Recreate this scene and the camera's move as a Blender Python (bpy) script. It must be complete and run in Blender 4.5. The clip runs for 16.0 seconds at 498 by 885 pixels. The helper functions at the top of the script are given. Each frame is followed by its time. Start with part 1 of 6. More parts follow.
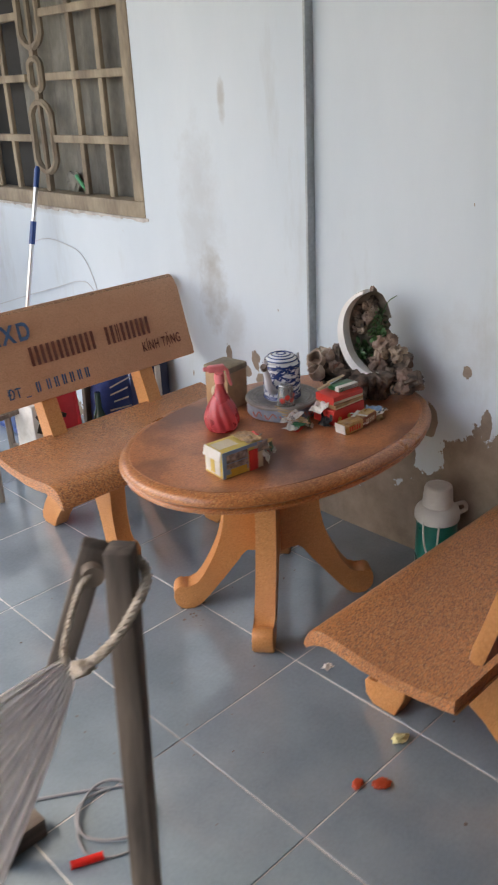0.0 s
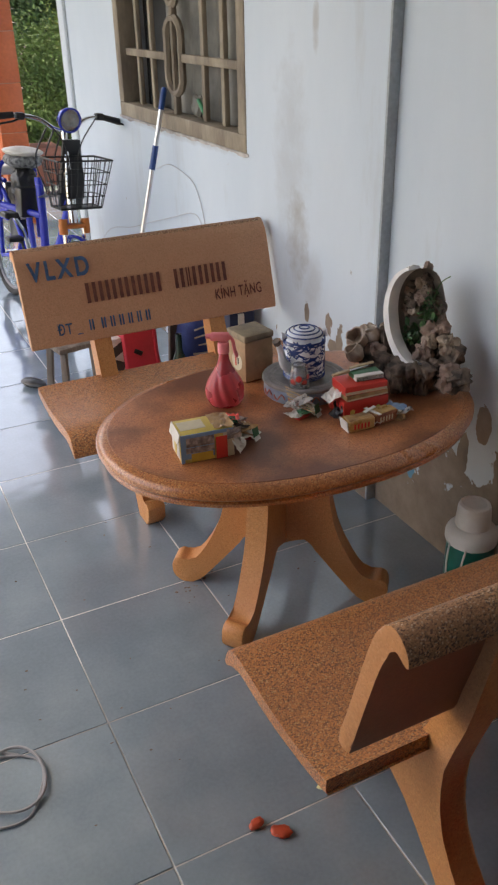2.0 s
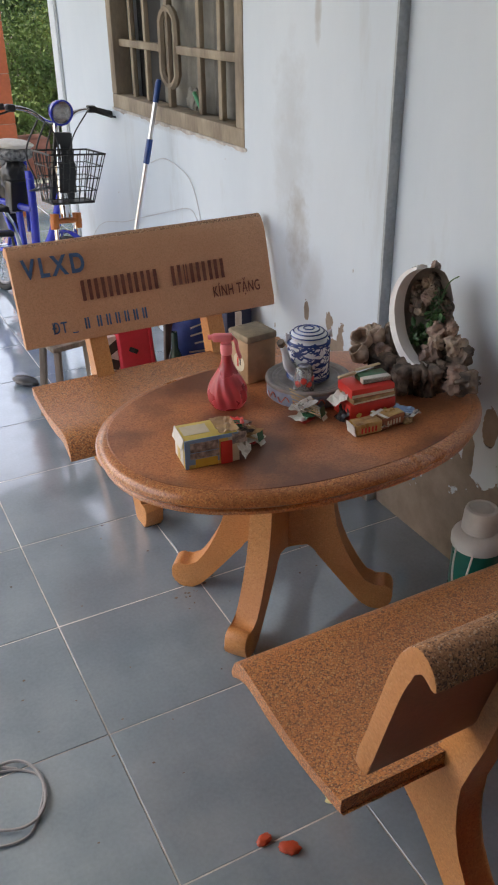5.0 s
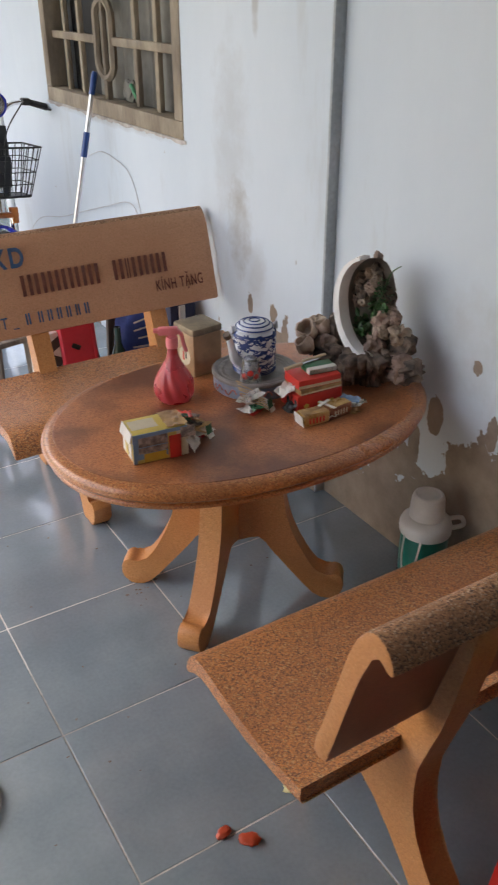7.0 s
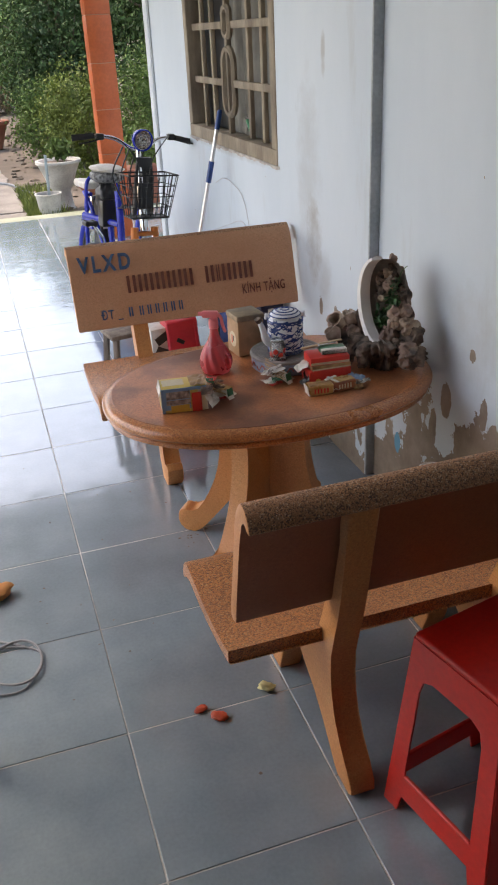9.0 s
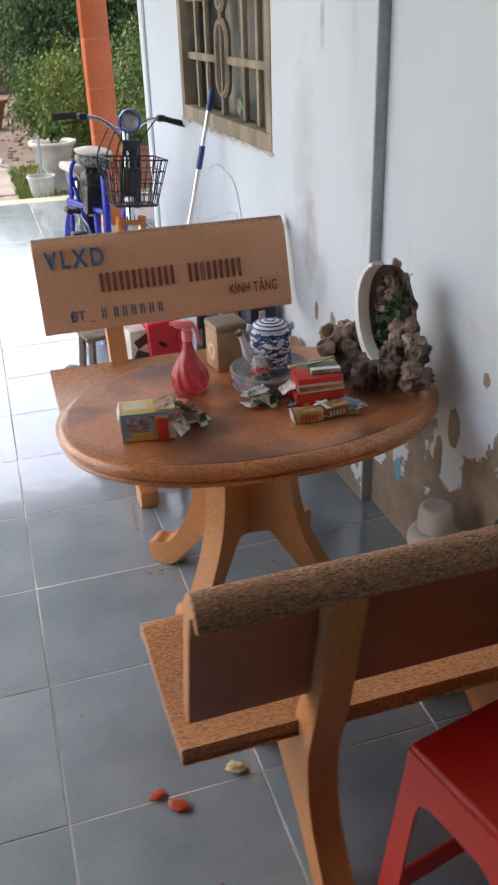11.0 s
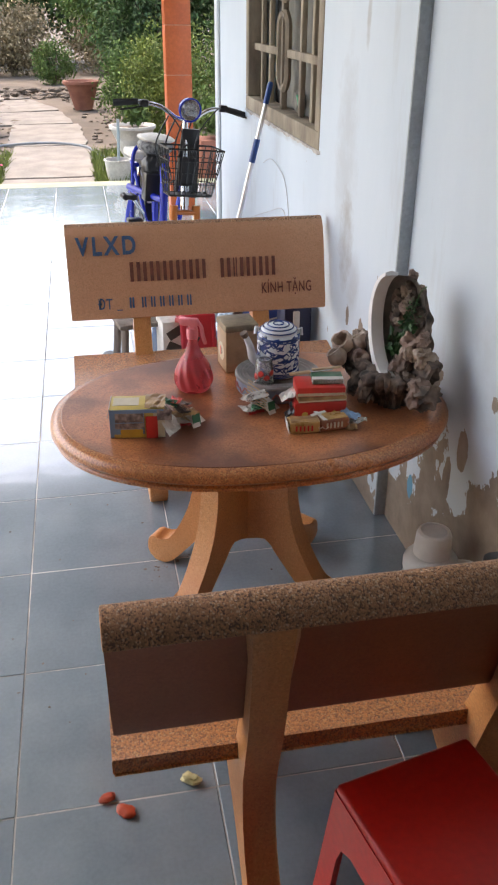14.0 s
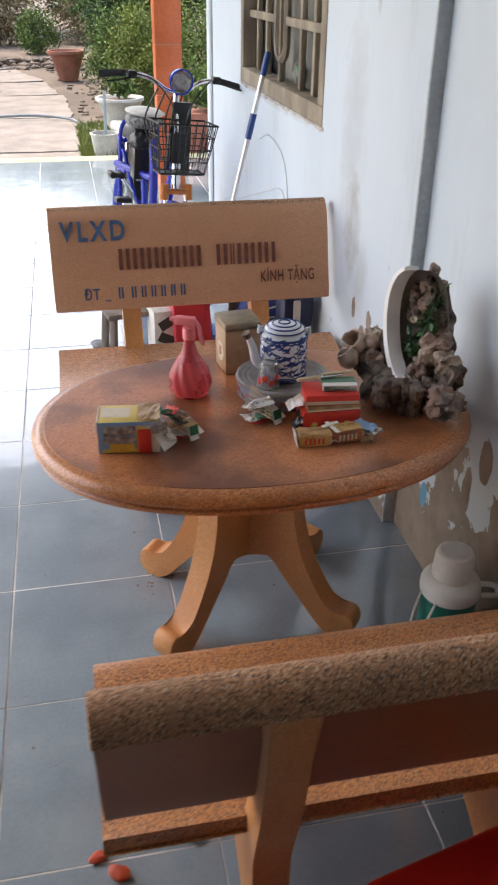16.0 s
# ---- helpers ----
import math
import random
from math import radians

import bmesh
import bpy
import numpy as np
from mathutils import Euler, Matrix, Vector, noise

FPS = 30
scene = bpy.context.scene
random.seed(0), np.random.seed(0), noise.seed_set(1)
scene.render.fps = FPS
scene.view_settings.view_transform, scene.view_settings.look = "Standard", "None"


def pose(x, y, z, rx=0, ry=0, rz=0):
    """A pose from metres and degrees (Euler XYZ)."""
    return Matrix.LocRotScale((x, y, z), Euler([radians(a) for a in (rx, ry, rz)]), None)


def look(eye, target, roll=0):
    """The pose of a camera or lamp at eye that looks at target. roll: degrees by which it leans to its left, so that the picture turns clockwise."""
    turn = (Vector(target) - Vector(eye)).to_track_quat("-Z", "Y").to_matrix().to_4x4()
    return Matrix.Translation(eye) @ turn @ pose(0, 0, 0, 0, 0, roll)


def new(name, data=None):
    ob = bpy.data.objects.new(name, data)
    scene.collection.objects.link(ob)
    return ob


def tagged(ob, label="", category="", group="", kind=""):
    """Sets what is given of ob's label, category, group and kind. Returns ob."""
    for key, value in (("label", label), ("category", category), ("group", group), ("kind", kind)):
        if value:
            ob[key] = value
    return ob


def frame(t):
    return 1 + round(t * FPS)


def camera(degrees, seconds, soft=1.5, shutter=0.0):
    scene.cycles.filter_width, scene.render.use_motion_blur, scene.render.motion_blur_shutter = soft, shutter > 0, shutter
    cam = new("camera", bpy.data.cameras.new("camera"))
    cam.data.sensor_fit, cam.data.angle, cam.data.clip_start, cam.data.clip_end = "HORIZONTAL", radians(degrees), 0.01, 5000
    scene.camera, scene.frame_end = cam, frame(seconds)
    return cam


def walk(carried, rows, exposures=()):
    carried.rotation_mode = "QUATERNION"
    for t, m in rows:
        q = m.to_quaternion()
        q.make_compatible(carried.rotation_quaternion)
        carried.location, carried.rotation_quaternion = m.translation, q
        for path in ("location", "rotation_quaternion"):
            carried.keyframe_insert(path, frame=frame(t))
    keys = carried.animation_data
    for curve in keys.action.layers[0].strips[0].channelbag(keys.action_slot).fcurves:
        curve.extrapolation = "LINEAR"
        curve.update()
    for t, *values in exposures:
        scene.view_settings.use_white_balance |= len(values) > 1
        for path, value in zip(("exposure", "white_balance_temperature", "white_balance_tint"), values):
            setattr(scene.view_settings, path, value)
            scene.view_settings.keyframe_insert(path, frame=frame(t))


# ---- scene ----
cam = camera(33.5, 16.0, soft=2.0, shutter=0.5)
PATH = [
    (0, (-0.019, -0.039, 1.79), (1.23, 1.3, 0.986), -2.8),
    (0.5, (0.299, -0.021, 1.77), (1.471, 1.37, 0.938), -2.2),
    (1, (0.527, 0.041, 1.771), (1.595, 1.465, 0.86), -0.8),
    (1.5, (0.664, -0.084, 1.785), (1.613, 1.404, 0.844), -0.0),
    (2, (0.732, -0.19, 1.809), (1.503, 1.393, 0.861), -1.3),
    (2.5, (0.76, -0.221, 1.818), (1.523, 1.382, 0.896), -0.7),
    (3, (0.766, -0.237, 1.821), (1.509, 1.374, 0.898), -0.7),
    (5.5, (0.692, -0.079, 1.806), (1.521, 1.462, 0.836), -0.5),
    (6, (0.664, -0.072, 1.809), (1.532, 1.447, 0.84), 0.1),
    (6.5, (0.654, -0.08, 1.806), (1.547, 1.42, 0.83), 0.4),
    (7, (0.71, -0.098, 1.798), (1.62, 1.393, 0.824), -0.2),
    (7.5, (0.817, -0.248, 1.788), (1.706, 1.253, 0.81), -1.4),
    (8, (0.902, -0.615, 1.813), (1.494, 1.049, 0.874), -3.0),
    (8.5, (0.917, -0.81, 1.845), (1.458, 0.892, 0.945), -2.9),
    (8.7, (0.934, -0.817, 1.836), (1.463, 0.893, 0.943), -3.0),
    (10.8, (1.083, -0.47, 1.753), (1.596, 1.24, 0.852), -2.7),
    (11, (1.158, -0.439, 1.764), (1.667, 1.261, 0.841), -2.0),
    (11.5, (1.37, -0.383, 1.757), (1.767, 1.329, 0.802), 0.3),
    (12, (1.405, -0.373, 1.764), (1.749, 1.34, 0.791), -0.0),
    (12.5, (1.401, -0.403, 1.761), (1.693, 1.315, 0.781), -0.7),
    (13, (1.39, -0.424, 1.761), (1.647, 1.298, 0.777), -1.6),
    (13.5, (1.397, -0.45, 1.776), (1.7, 1.271, 0.803), -0.7),
    (14, (1.393, -0.422, 1.765), (1.733, 1.311, 0.829), 0.4),
    (14.5, (1.381, -0.366, 1.773), (1.711, 1.377, 0.847), -0.0),
    (15, (1.335, -0.315, 1.768), (1.674, 1.409, 0.813), -0.1),
    (15.5, (1.293, -0.275, 1.771), (1.668, 1.426, 0.788), 0.6),
    (16, (1.404, -0.169, 1.742), (1.765, 1.532, 0.754), 0.7),
]
# the plan is laid out on the floor grid, 0.5 units to a tile of 0.44 m
K = 0.88
S = 0.8 / K      # grain sizes follow the plan
EXPOSURES = [(0.0, 2.27, 8500, 15), (1.2, 2.16, 8600, 15), (2.2, 2.01, 8500, 15), (3.2, 2.01, 8500, 15), (5.5, 2.07, 8500, 15), (7.5, 2.16, 8500, 15), (8.5, 2.07, 8400, 15), (11.0, 2.31, 8300, 15), (12.5, 2.44, 8200, 15), (16.0, 2.44, 8200, 15)]
walk(cam, [(t, look(Vector(eye) * K, Vector(target) * K, roll)) for t, eye, target, roll in PATH], EXPOSURES)

# ---- world, sun ----
world = bpy.data.worlds.new("sky")
scene.world = world
world.use_nodes = True
wn = world.node_tree.nodes
sky = wn.new("ShaderNodeTexSky")
sky.sky_type, sky.sun_disc = "NISHITA", False
sky.sun_elevation, sky.sun_rotation = radians(58), radians(-40)
sky.dust_density, sky.air_density = 2.2, 1.0
wn["Background"].inputs[1].default_value = 0.15
world.node_tree.links.new(sky.outputs[0], wn["Background"].inputs[0])
sun = new("sun", bpy.data.lights.new("sun", "SUN"))
sun.data.energy, sun.data.angle, sun.data.color = 0.5, radians(14), (1.0, 0.95, 0.88)
sun.matrix_world = look((-6.4, 7.7, 16), (0, 0, 0))


# ---- materials ----
def surface(name, c1, c2, scale=8.0, rough=0.5, bump=0.0, bscale=60.0, metal=0.0, fine=0.25, coat=0.0, rvar=0.15, space="Object", stretch=(1, 1, 1), island=0.0, objrand=0.0):
    """A base material with large blotches between two colours, a fine grain, roughness that varies, and relief."""
    m = bpy.data.materials.new(name)
    m.use_nodes = True
    n, l = m.node_tree.nodes, m.node_tree.links
    b = n["Principled BSDF"]
    tc = n.new("ShaderNodeTexCoord")
    mp = n.new("ShaderNodeMapping")
    mp.inputs["Scale"].default_value = stretch
    l.new(tc.outputs[space], mp.inputs[0])
    big, small = n.new("ShaderNodeTexNoise"), n.new("ShaderNodeTexNoise")
    g = 1.0 if space == "Generated" else S
    big.inputs["Scale"].default_value, big.inputs["Detail"].default_value = scale * g, 5
    small.inputs["Scale"].default_value, small.inputs["Detail"].default_value = bscale * g, 3
    l.new(mp.outputs[0], big.inputs[0])
    l.new(mp.outputs[0], small.inputs[0])
    ramp = n.new("ShaderNodeValToRGB")
    ramp.color_ramp.elements[0].position, ramp.color_ramp.elements[1].position = 0.35, 0.65
    ramp.color_ramp.elements[0].color, ramp.color_ramp.elements[1].color = (*c1, 1), (*c2, 1)
    l.new(big.outputs[0], ramp.inputs[0])
    mix = n.new("ShaderNodeMixRGB")
    mix.blend_type = "OVERLAY"
    mix.inputs[0].default_value = fine
    l.new(ramp.outputs[0], mix.inputs[1])
    l.new(small.outputs[0], mix.inputs[2])
    out = mix.outputs[0]
    if island or objrand:
        src = n.new("ShaderNodeNewGeometry").outputs["Random Per Island"] if island else n.new("ShaderNodeObjectInfo").outputs["Random"]
        rng = n.new("ShaderNodeMapRange")
        k = island or objrand
        rng.inputs[3].default_value, rng.inputs[4].default_value = 1 - k, 1 + k
        l.new(src, rng.inputs[0])
        hs = n.new("ShaderNodeHueSaturation")
        l.new(rng.outputs[0], hs.inputs["Value"])
        l.new(out, hs.inputs["Color"])
        out = hs.outputs[0]
    l.new(out, b.inputs["Base Color"])
    rr = n.new("ShaderNodeMapRange")
    rr.inputs[3].default_value, rr.inputs[4].default_value = max(0.02, rough - rvar), min(1, rough + rvar)
    l.new(big.outputs[0], rr.inputs[0])
    l.new(rr.outputs[0], b.inputs["Roughness"])
    b.inputs["Metallic"].default_value = metal
    b.inputs["Coat Weight"].default_value = coat
    b.inputs["Coat Roughness"].default_value = 0.15
    if bump:
        bp = n.new("ShaderNodeBump")
        bp.inputs["Strength"].default_value, bp.inputs["Distance"].default_value = bump, 0.004
        l.new(small.outputs[0], bp.inputs["Height"])
        l.new(bp.outputs[0], b.inputs["Normal"])
    return m


def terrazzo(name, ground, dark, light, chip=190.0, stain=(0.2, 0.1, 0.06), stain_amount=0.5, rough=0.4, relief=0.15, dirt_scale=5.0, contrast=0.18, pits=0.0, spread=(0.42, 0.68)):
    """Ground and polished stone chips in tinted cement, with blotchy wear."""
    m = bpy.data.materials.new(name)
    m.use_nodes = True
    n, l = m.node_tree.nodes, m.node_tree.links
    b = n["Principled BSDF"]
    tc = n.new("ShaderNodeTexCoord")
    vor = n.new("ShaderNodeTexVoronoi")
    vor.inputs["Scale"].default_value = chip * S
    l.new(tc.outputs["Object"], vor.inputs[0])
    sep = n.new("ShaderNodeSeparateColor")
    l.new(vor.outputs["Color"], sep.inputs[0])
    ramp = n.new("ShaderNodeValToRGB")
    e = ramp.color_ramp.elements
    ramp.color_ramp.interpolation = "CONSTANT"
    e[0].position, e[0].color = 0.0, (*dark, 1)
    e[1].position, e[1].color = 0.16, (*ground, 1)
    for p, c in ((0.45, [v * (1 + contrast) for v in ground]), (0.68, [v * (1 - contrast) for v in ground]), (0.9, light)):
        x = e.new(p)
        x.color = (*c, 1)
    l.new(sep.outputs[0], ramp.inputs[0])
    big = n.new("ShaderNodeTexNoise")
    big.inputs["Scale"].default_value, big.inputs["Detail"].default_value = dirt_scale * S, 7
    l.new(tc.outputs["Object"], big.inputs[0])
    rng = n.new("ShaderNodeMapRange")
    rng.inputs[1].default_value, rng.inputs[2].default_value = spread
    rng.inputs[4].default_value = stain_amount
    l.new(big.outputs[0], rng.inputs[0])
    mix = n.new("ShaderNodeMixRGB")
    mix.inputs[2].default_value = (*stain, 1)
    l.new(rng.outputs[0], mix.inputs[0])
    l.new(ramp.outputs[0], mix.inputs[1])
    col, height = mix.outputs[0], sep.outputs[1]
    if pits:
        # pebbles standing proud of dark gaps
        gap = n.new("ShaderNodeMapRange")
        gap.inputs[1].default_value, gap.inputs[2].default_value, gap.inputs[3].default_value, gap.inputs[4].default_value = 0.55, 0.85, 1.0, 0.0
        l.new(vor.outputs["Distance"], gap.inputs[0])
        pit = n.new("ShaderNodeMixRGB")
        pit.blend_type = "MULTIPLY"
        pit.inputs[0].default_value = pits
        l.new(col, pit.inputs[1])
        l.new(gap.outputs[0], pit.inputs[2])
        col, height = pit.outputs[0], gap.outputs[0]
    l.new(col, b.inputs["Base Color"])
    rr = n.new("ShaderNodeMapRange")
    rr.inputs[3].default_value, rr.inputs[4].default_value = rough - 0.12, rough + 0.18
    l.new(big.outputs[0], rr.inputs[0])
    l.new(rr.outputs[0], b.inputs["Roughness"])
    bp = n.new("ShaderNodeBump")
    bp.inputs["Strength"].default_value, bp.inputs["Distance"].default_value = relief, 0.003
    l.new(height, bp.inputs["Height"])
    l.new(bp.outputs[0], b.inputs["Normal"])
    return m


def plain(name, c, rough=0.5, metal=0.0, trans=0.0, fine=0.12):
    m = surface(name, [v * 0.92 for v in c], [min(1, v * 1.06) for v in c], 14, rough, 0.0, 90, metal, fine, rvar=0.08)
    if trans:
        m.node_tree.nodes["Principled BSDF"].inputs["Transmission Weight"].default_value = trans
    return m


def peeled_wall(name, spots, low, stains=(), smears=()):
    """Pale blue-white paint with scuffs; it has flaked off in ragged spots (y, z, half width, half height) and below a ragged line."""
    m = bpy.data.materials.new(name)
    m.use_nodes = True
    n, l = m.node_tree.nodes, m.node_tree.links
    b = n["Principled BSDF"]
    geo = n.new("ShaderNodeNewGeometry")
    xyz = n.new("ShaderNodeSeparateXYZ")
    l.new(geo.outputs["Position"], xyz.inputs[0])

    def math_node(op, a, c=None, d=None):
        x = n.new("ShaderNodeMath")
        x.operation = op
        for i, v in enumerate((a, c, d)):
            if v is None:
                continue
            if isinstance(v, (int, float)):
                x.inputs[i].default_value = v
            else:
                l.new(v, x.inputs[i])
        return x.outputs[0]

    def tex(scale, detail=5, rough=0.6, squash=None):
        t = n.new("ShaderNodeTexNoise")
        t.inputs["Scale"].default_value, t.inputs["Detail"].default_value, t.inputs["Roughness"].default_value = scale * S, detail, rough
        if squash:
            mp = n.new("ShaderNodeMapping")
            mp.inputs["Scale"].default_value = squash
            l.new(geo.outputs["Position"], mp.inputs[0])
            l.new(mp.outputs[0], t.inputs[0])
        else:
            l.new(geo.outputs["Position"], t.inputs[0])
        return t.outputs[0]

    ragged = math_node("MULTIPLY", math_node("SUBTRACT", tex(15, 7, 0.66), 0.5), 1.0)
    wide = math_node("MULTIPLY", math_node("SUBTRACT", tex(4.2, 3, 0.5, (1, 1, 0.6)), 0.5), 1.0)
    y0, y1, h0, h1 = (v * K for v in low)
    spots = [[v * K for v in s] for s in spots]
    rng = n.new("ShaderNodeMapRange")
    rng.inputs[1].default_value, rng.inputs[2].default_value, rng.inputs[3].default_value, rng.inputs[4].default_value = y0, y1, h0, h1
    l.new(xyz.outputs[1], rng.inputs[0])
    line = math_node("ADD", math_node("ADD", rng.outputs[0], math_node("MULTIPLY", wide, 1.0 / S)), math_node("MULTIPLY", ragged, 0.42 / S))
    bare = math_node("GREATER_THAN", line, xyz.outputs[2])
    for cy, cz, ry, rz in spots:
        dy = math_node("DIVIDE", math_node("SUBTRACT", xyz.outputs[1], cy), ry)
        dz = math_node("DIVIDE", math_node("SUBTRACT", xyz.outputs[2], cz), rz)
        d = math_node("ADD", math_node("MULTIPLY", dy, dy), math_node("MULTIPLY", dz, dz))
        d = math_node("ADD", d, math_node("ADD", math_node("MULTIPLY", ragged, 4.6), math_node("MULTIPLY", wide, 2.0)))
        bare = math_node("MAXIMUM", bare, math_node("LESS_THAN", d, 1.0))
    fleck = math_node("GREATER_THAN", tex(26, 2, 0.5, (1, 1, 0.45)), 0.785)
    bare = math_node("MAXIMUM", bare, fleck)
    paint = n.new("ShaderNodeValToRGB")
    paint.color_ramp.elements[0].position, paint.color_ramp.elements[1].position = 0.3, 0.7
    paint.color_ramp.elements[0].color, paint.color_ramp.elements[1].color = (0.57, 0.65, 0.71, 1), (0.68, 0.75, 0.80, 1)
    l.new(tex(1.6, 6, 0.6, (1, 1, 0.4)), paint.inputs[0])
    smudge = n.new("ShaderNodeMapRange")
    smudge.inputs[1].default_value, smudge.inputs[2].default_value, smudge.inputs[4].default_value = 0.6, 0.8, 0.4
    l.new(tex(3.0, 6, 0.65, (1, 1.4, 0.35)), smudge.inputs[0])
    grime = n.new("ShaderNodeMixRGB")
    grime.inputs[2].default_value = (0.36, 0.33, 0.28, 1)
    l.new(smudge.outputs[0], grime.inputs[0])
    l.new(paint.outputs[0], grime.inputs[1])
    grimy = grime.outputs[0]
    for cy, cz, ry, rz, amount in stains:
        dy = math_node("DIVIDE", math_node("SUBTRACT", xyz.outputs[1], cy * K), ry * K)
        dz = math_node("DIVIDE", math_node("SUBTRACT", xyz.outputs[2], cz * K), rz * K)
        d = math_node("ADD", math_node("ADD", math_node("MULTIPLY", dy, dy), math_node("MULTIPLY", dz, dz)), math_node("MULTIPLY", ragged, 2.2))
        soft = n.new("ShaderNodeMapRange")
        soft.inputs[1].default_value, soft.inputs[2].default_value, soft.inputs[3].default_value, soft.inputs[4].default_value = 0.0, 1.0, amount, 0.0
        l.new(d, soft.inputs[0])
        sm = n.new("ShaderNodeMixRGB")
        sm.inputs[2].default_value = (0.26, 0.205, 0.15, 1)
        l.new(soft.outputs[0], sm.inputs[0])
        l.new(grimy, sm.inputs[1])
        grimy = sm.outputs[0]
    cement = n.new("ShaderNodeValToRGB")
    cement.color_ramp.elements[0].position, cement.color_ramp.elements[1].position = 0.3, 0.72
    cement.color_ramp.elements[0].color, cement.color_ramp.elements[1].color = (0.19, 0.145, 0.112, 1), (0.40, 0.315, 0.245, 1)
    l.new(tex(7, 7, 0.65), cement.inputs[0])
    mix = n.new("ShaderNodeMixRGB")
    l.new(bare, mix.inputs[0])
    l.new(grimy, mix.inputs[1])
    l.new(cement.outputs[0], mix.inputs[2])
    coat = mix.outputs[0]
    for cy, cz, ry, rz, c in smears:
        dy = math_node("DIVIDE", math_node("SUBTRACT", xyz.outputs[1], cy * K), ry * K)
        dz = math_node("DIVIDE", math_node("SUBTRACT", xyz.outputs[2], cz * K), rz * K)
        d = math_node("ADD", math_node("ADD", math_node("MULTIPLY", dy, dy), math_node("MULTIPLY", dz, dz)), math_node("MULTIPLY", ragged, 4.0))
        sm = n.new("ShaderNodeMixRGB")
        sm.inputs[2].default_value = (*c, 1)
        l.new(math_node("LESS_THAN", d, 1.0), sm.inputs[0])
        l.new(coat, sm.inputs[1])
        coat = sm.outputs[0]
    l.new(coat, b.inputs["Base Color"])
    b.inputs["Roughness"].default_value = 0.62
    h = math_node("ADD", math_node("MULTIPLY", math_node("SUBTRACT", 1.0, bare), 0.9), math_node("MULTIPLY", tex(120, 3), 0.12))
    bp = n.new("ShaderNodeBump")
    bp.inputs["Strength"].default_value, bp.inputs["Distance"].default_value = 0.6, 0.003
    l.new(h, bp.inputs["Height"])
    l.new(bp.outputs[0], b.inputs["Normal"])
    return m


M_WALL_NEAR = peeled_wall("flaking_paint", [(1.60, 0.585, 0.028, 0.065), (1.36, 0.62, 0.022, 0.06), (1.68, 0.43, 0.025, 0.08), (1.10, 0.58, 0.09, 0.08), (1.45, 0.80, 0.02, 0.025)], (0.2, 2.3, 0.66, 0.42), [(1.45, 0.85, 0.22, 0.2, 0.18), (1.15, 1.3, 0.03, 0.14, 0.35), (2.0, 0.62, 0.2, 0.2, 0.25)], [(1.95, 0.25, 0.025, 0.05, (0.12, 0.36, 0.55))])
M_WALL_FAR = peeled_wall("old_paint", [(2.66, 0.65, 0.022, 0.045), (2.48, 0.645, 0.030, 0.05), (2.40, 0.61, 0.030, 0.06), (2.55, 0.59, 0.04, 0.03), (2.44, 0.57, 0.05, 0.03)], (2.1, 3.2, 0.24, 0.02), [(2.74, 0.93, 0.10, 0.22, 0.42), (2.80, 1.25, 0.16, 0.42, 0.20), (2.62, 0.80, 0.10, 0.16, 0.25), (2.62, 1.72, 0.025, 0.10, 0.4), (4.0, 1.195, 0.85, 0.03, 0.3)])
M_WALL = surface("house_paint", (0.60, 0.66, 0.70), (0.70, 0.75, 0.78), 2.0, 0.6, 0.15, 140)
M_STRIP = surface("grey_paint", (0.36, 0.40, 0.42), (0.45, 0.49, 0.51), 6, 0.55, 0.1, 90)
M_TILE = surface("blue_grey_ceramic", (0.185, 0.245, 0.29), (0.24, 0.305, 0.35), 2.2, 0.2, 0.03, 45, fine=0.12, rvar=0.1, space="Generated", objrand=0.07)
M_TILE.node_tree.nodes["Principled BSDF"].inputs["Coat Weight"].default_value = 1.0
M_TILE.node_tree.nodes["Principled BSDF"].inputs["Coat Roughness"].default_value = 0.08
M_TILE.node_tree.nodes["Principled BSDF"].inputs["Coat IOR"].default_value = 1.75
nt = M_TILE.node_tree
wave = nt.nodes.new("ShaderNodeTexNoise")
wave.inputs["Scale"].default_value, wave.inputs["Detail"].default_value = 4.5, 1.0
uneven = nt.nodes.new("ShaderNodeBump")
uneven.inputs["Strength"].default_value, uneven.inputs["Distance"].default_value = 1.0, 0.0012
nt.links.new(nt.nodes["Mapping"].outputs[0], wave.inputs[0])
nt.links.new(wave.outputs[0], uneven.inputs["Height"])
nt.links.new(uneven.outputs[0], nt.nodes["Principled BSDF"].inputs["Coat Normal"])
M_GROUT = surface("grout", (0.28, 0.28, 0.275), (0.72, 0.72, 0.70), 3.0, 0.85, 0.2, 80)
M_BENCH = terrazzo("ochre_terrazzo", (0.56, 0.215, 0.07), (0.26, 0.09, 0.035), (0.66, 0.35, 0.15), 330, (0.43, 0.16, 0.057), 0.5, 0.42, 0.6, 5, 0.2, 0.52)
M_BACK = terrazzo("smooth_cast_terrazzo", (0.56, 0.275, 0.15), (0.50, 0.235, 0.12), (0.60, 0.31, 0.175), 300, (0.46, 0.205, 0.105), 0.6, 0.5, 0.05, 3.0, 0.05)
M_ROLL = terrazzo("weathered_terrazzo", (0.51, 0.25, 0.125), (0.16, 0.078, 0.046), (0.70, 0.47, 0.31), 400, (0.32, 0.165, 0.095), 0.5, 0.6, 0.8, 9, 0.22, 0.42)
M_LEG = terrazzo("cast_terrazzo", (0.60, 0.26, 0.09), (0.53, 0.21, 0.068), (0.65, 0.31, 0.12), 300, (0.47, 0.18, 0.06), 0.55, 0.42, 0.08, 4.0, 0.06)
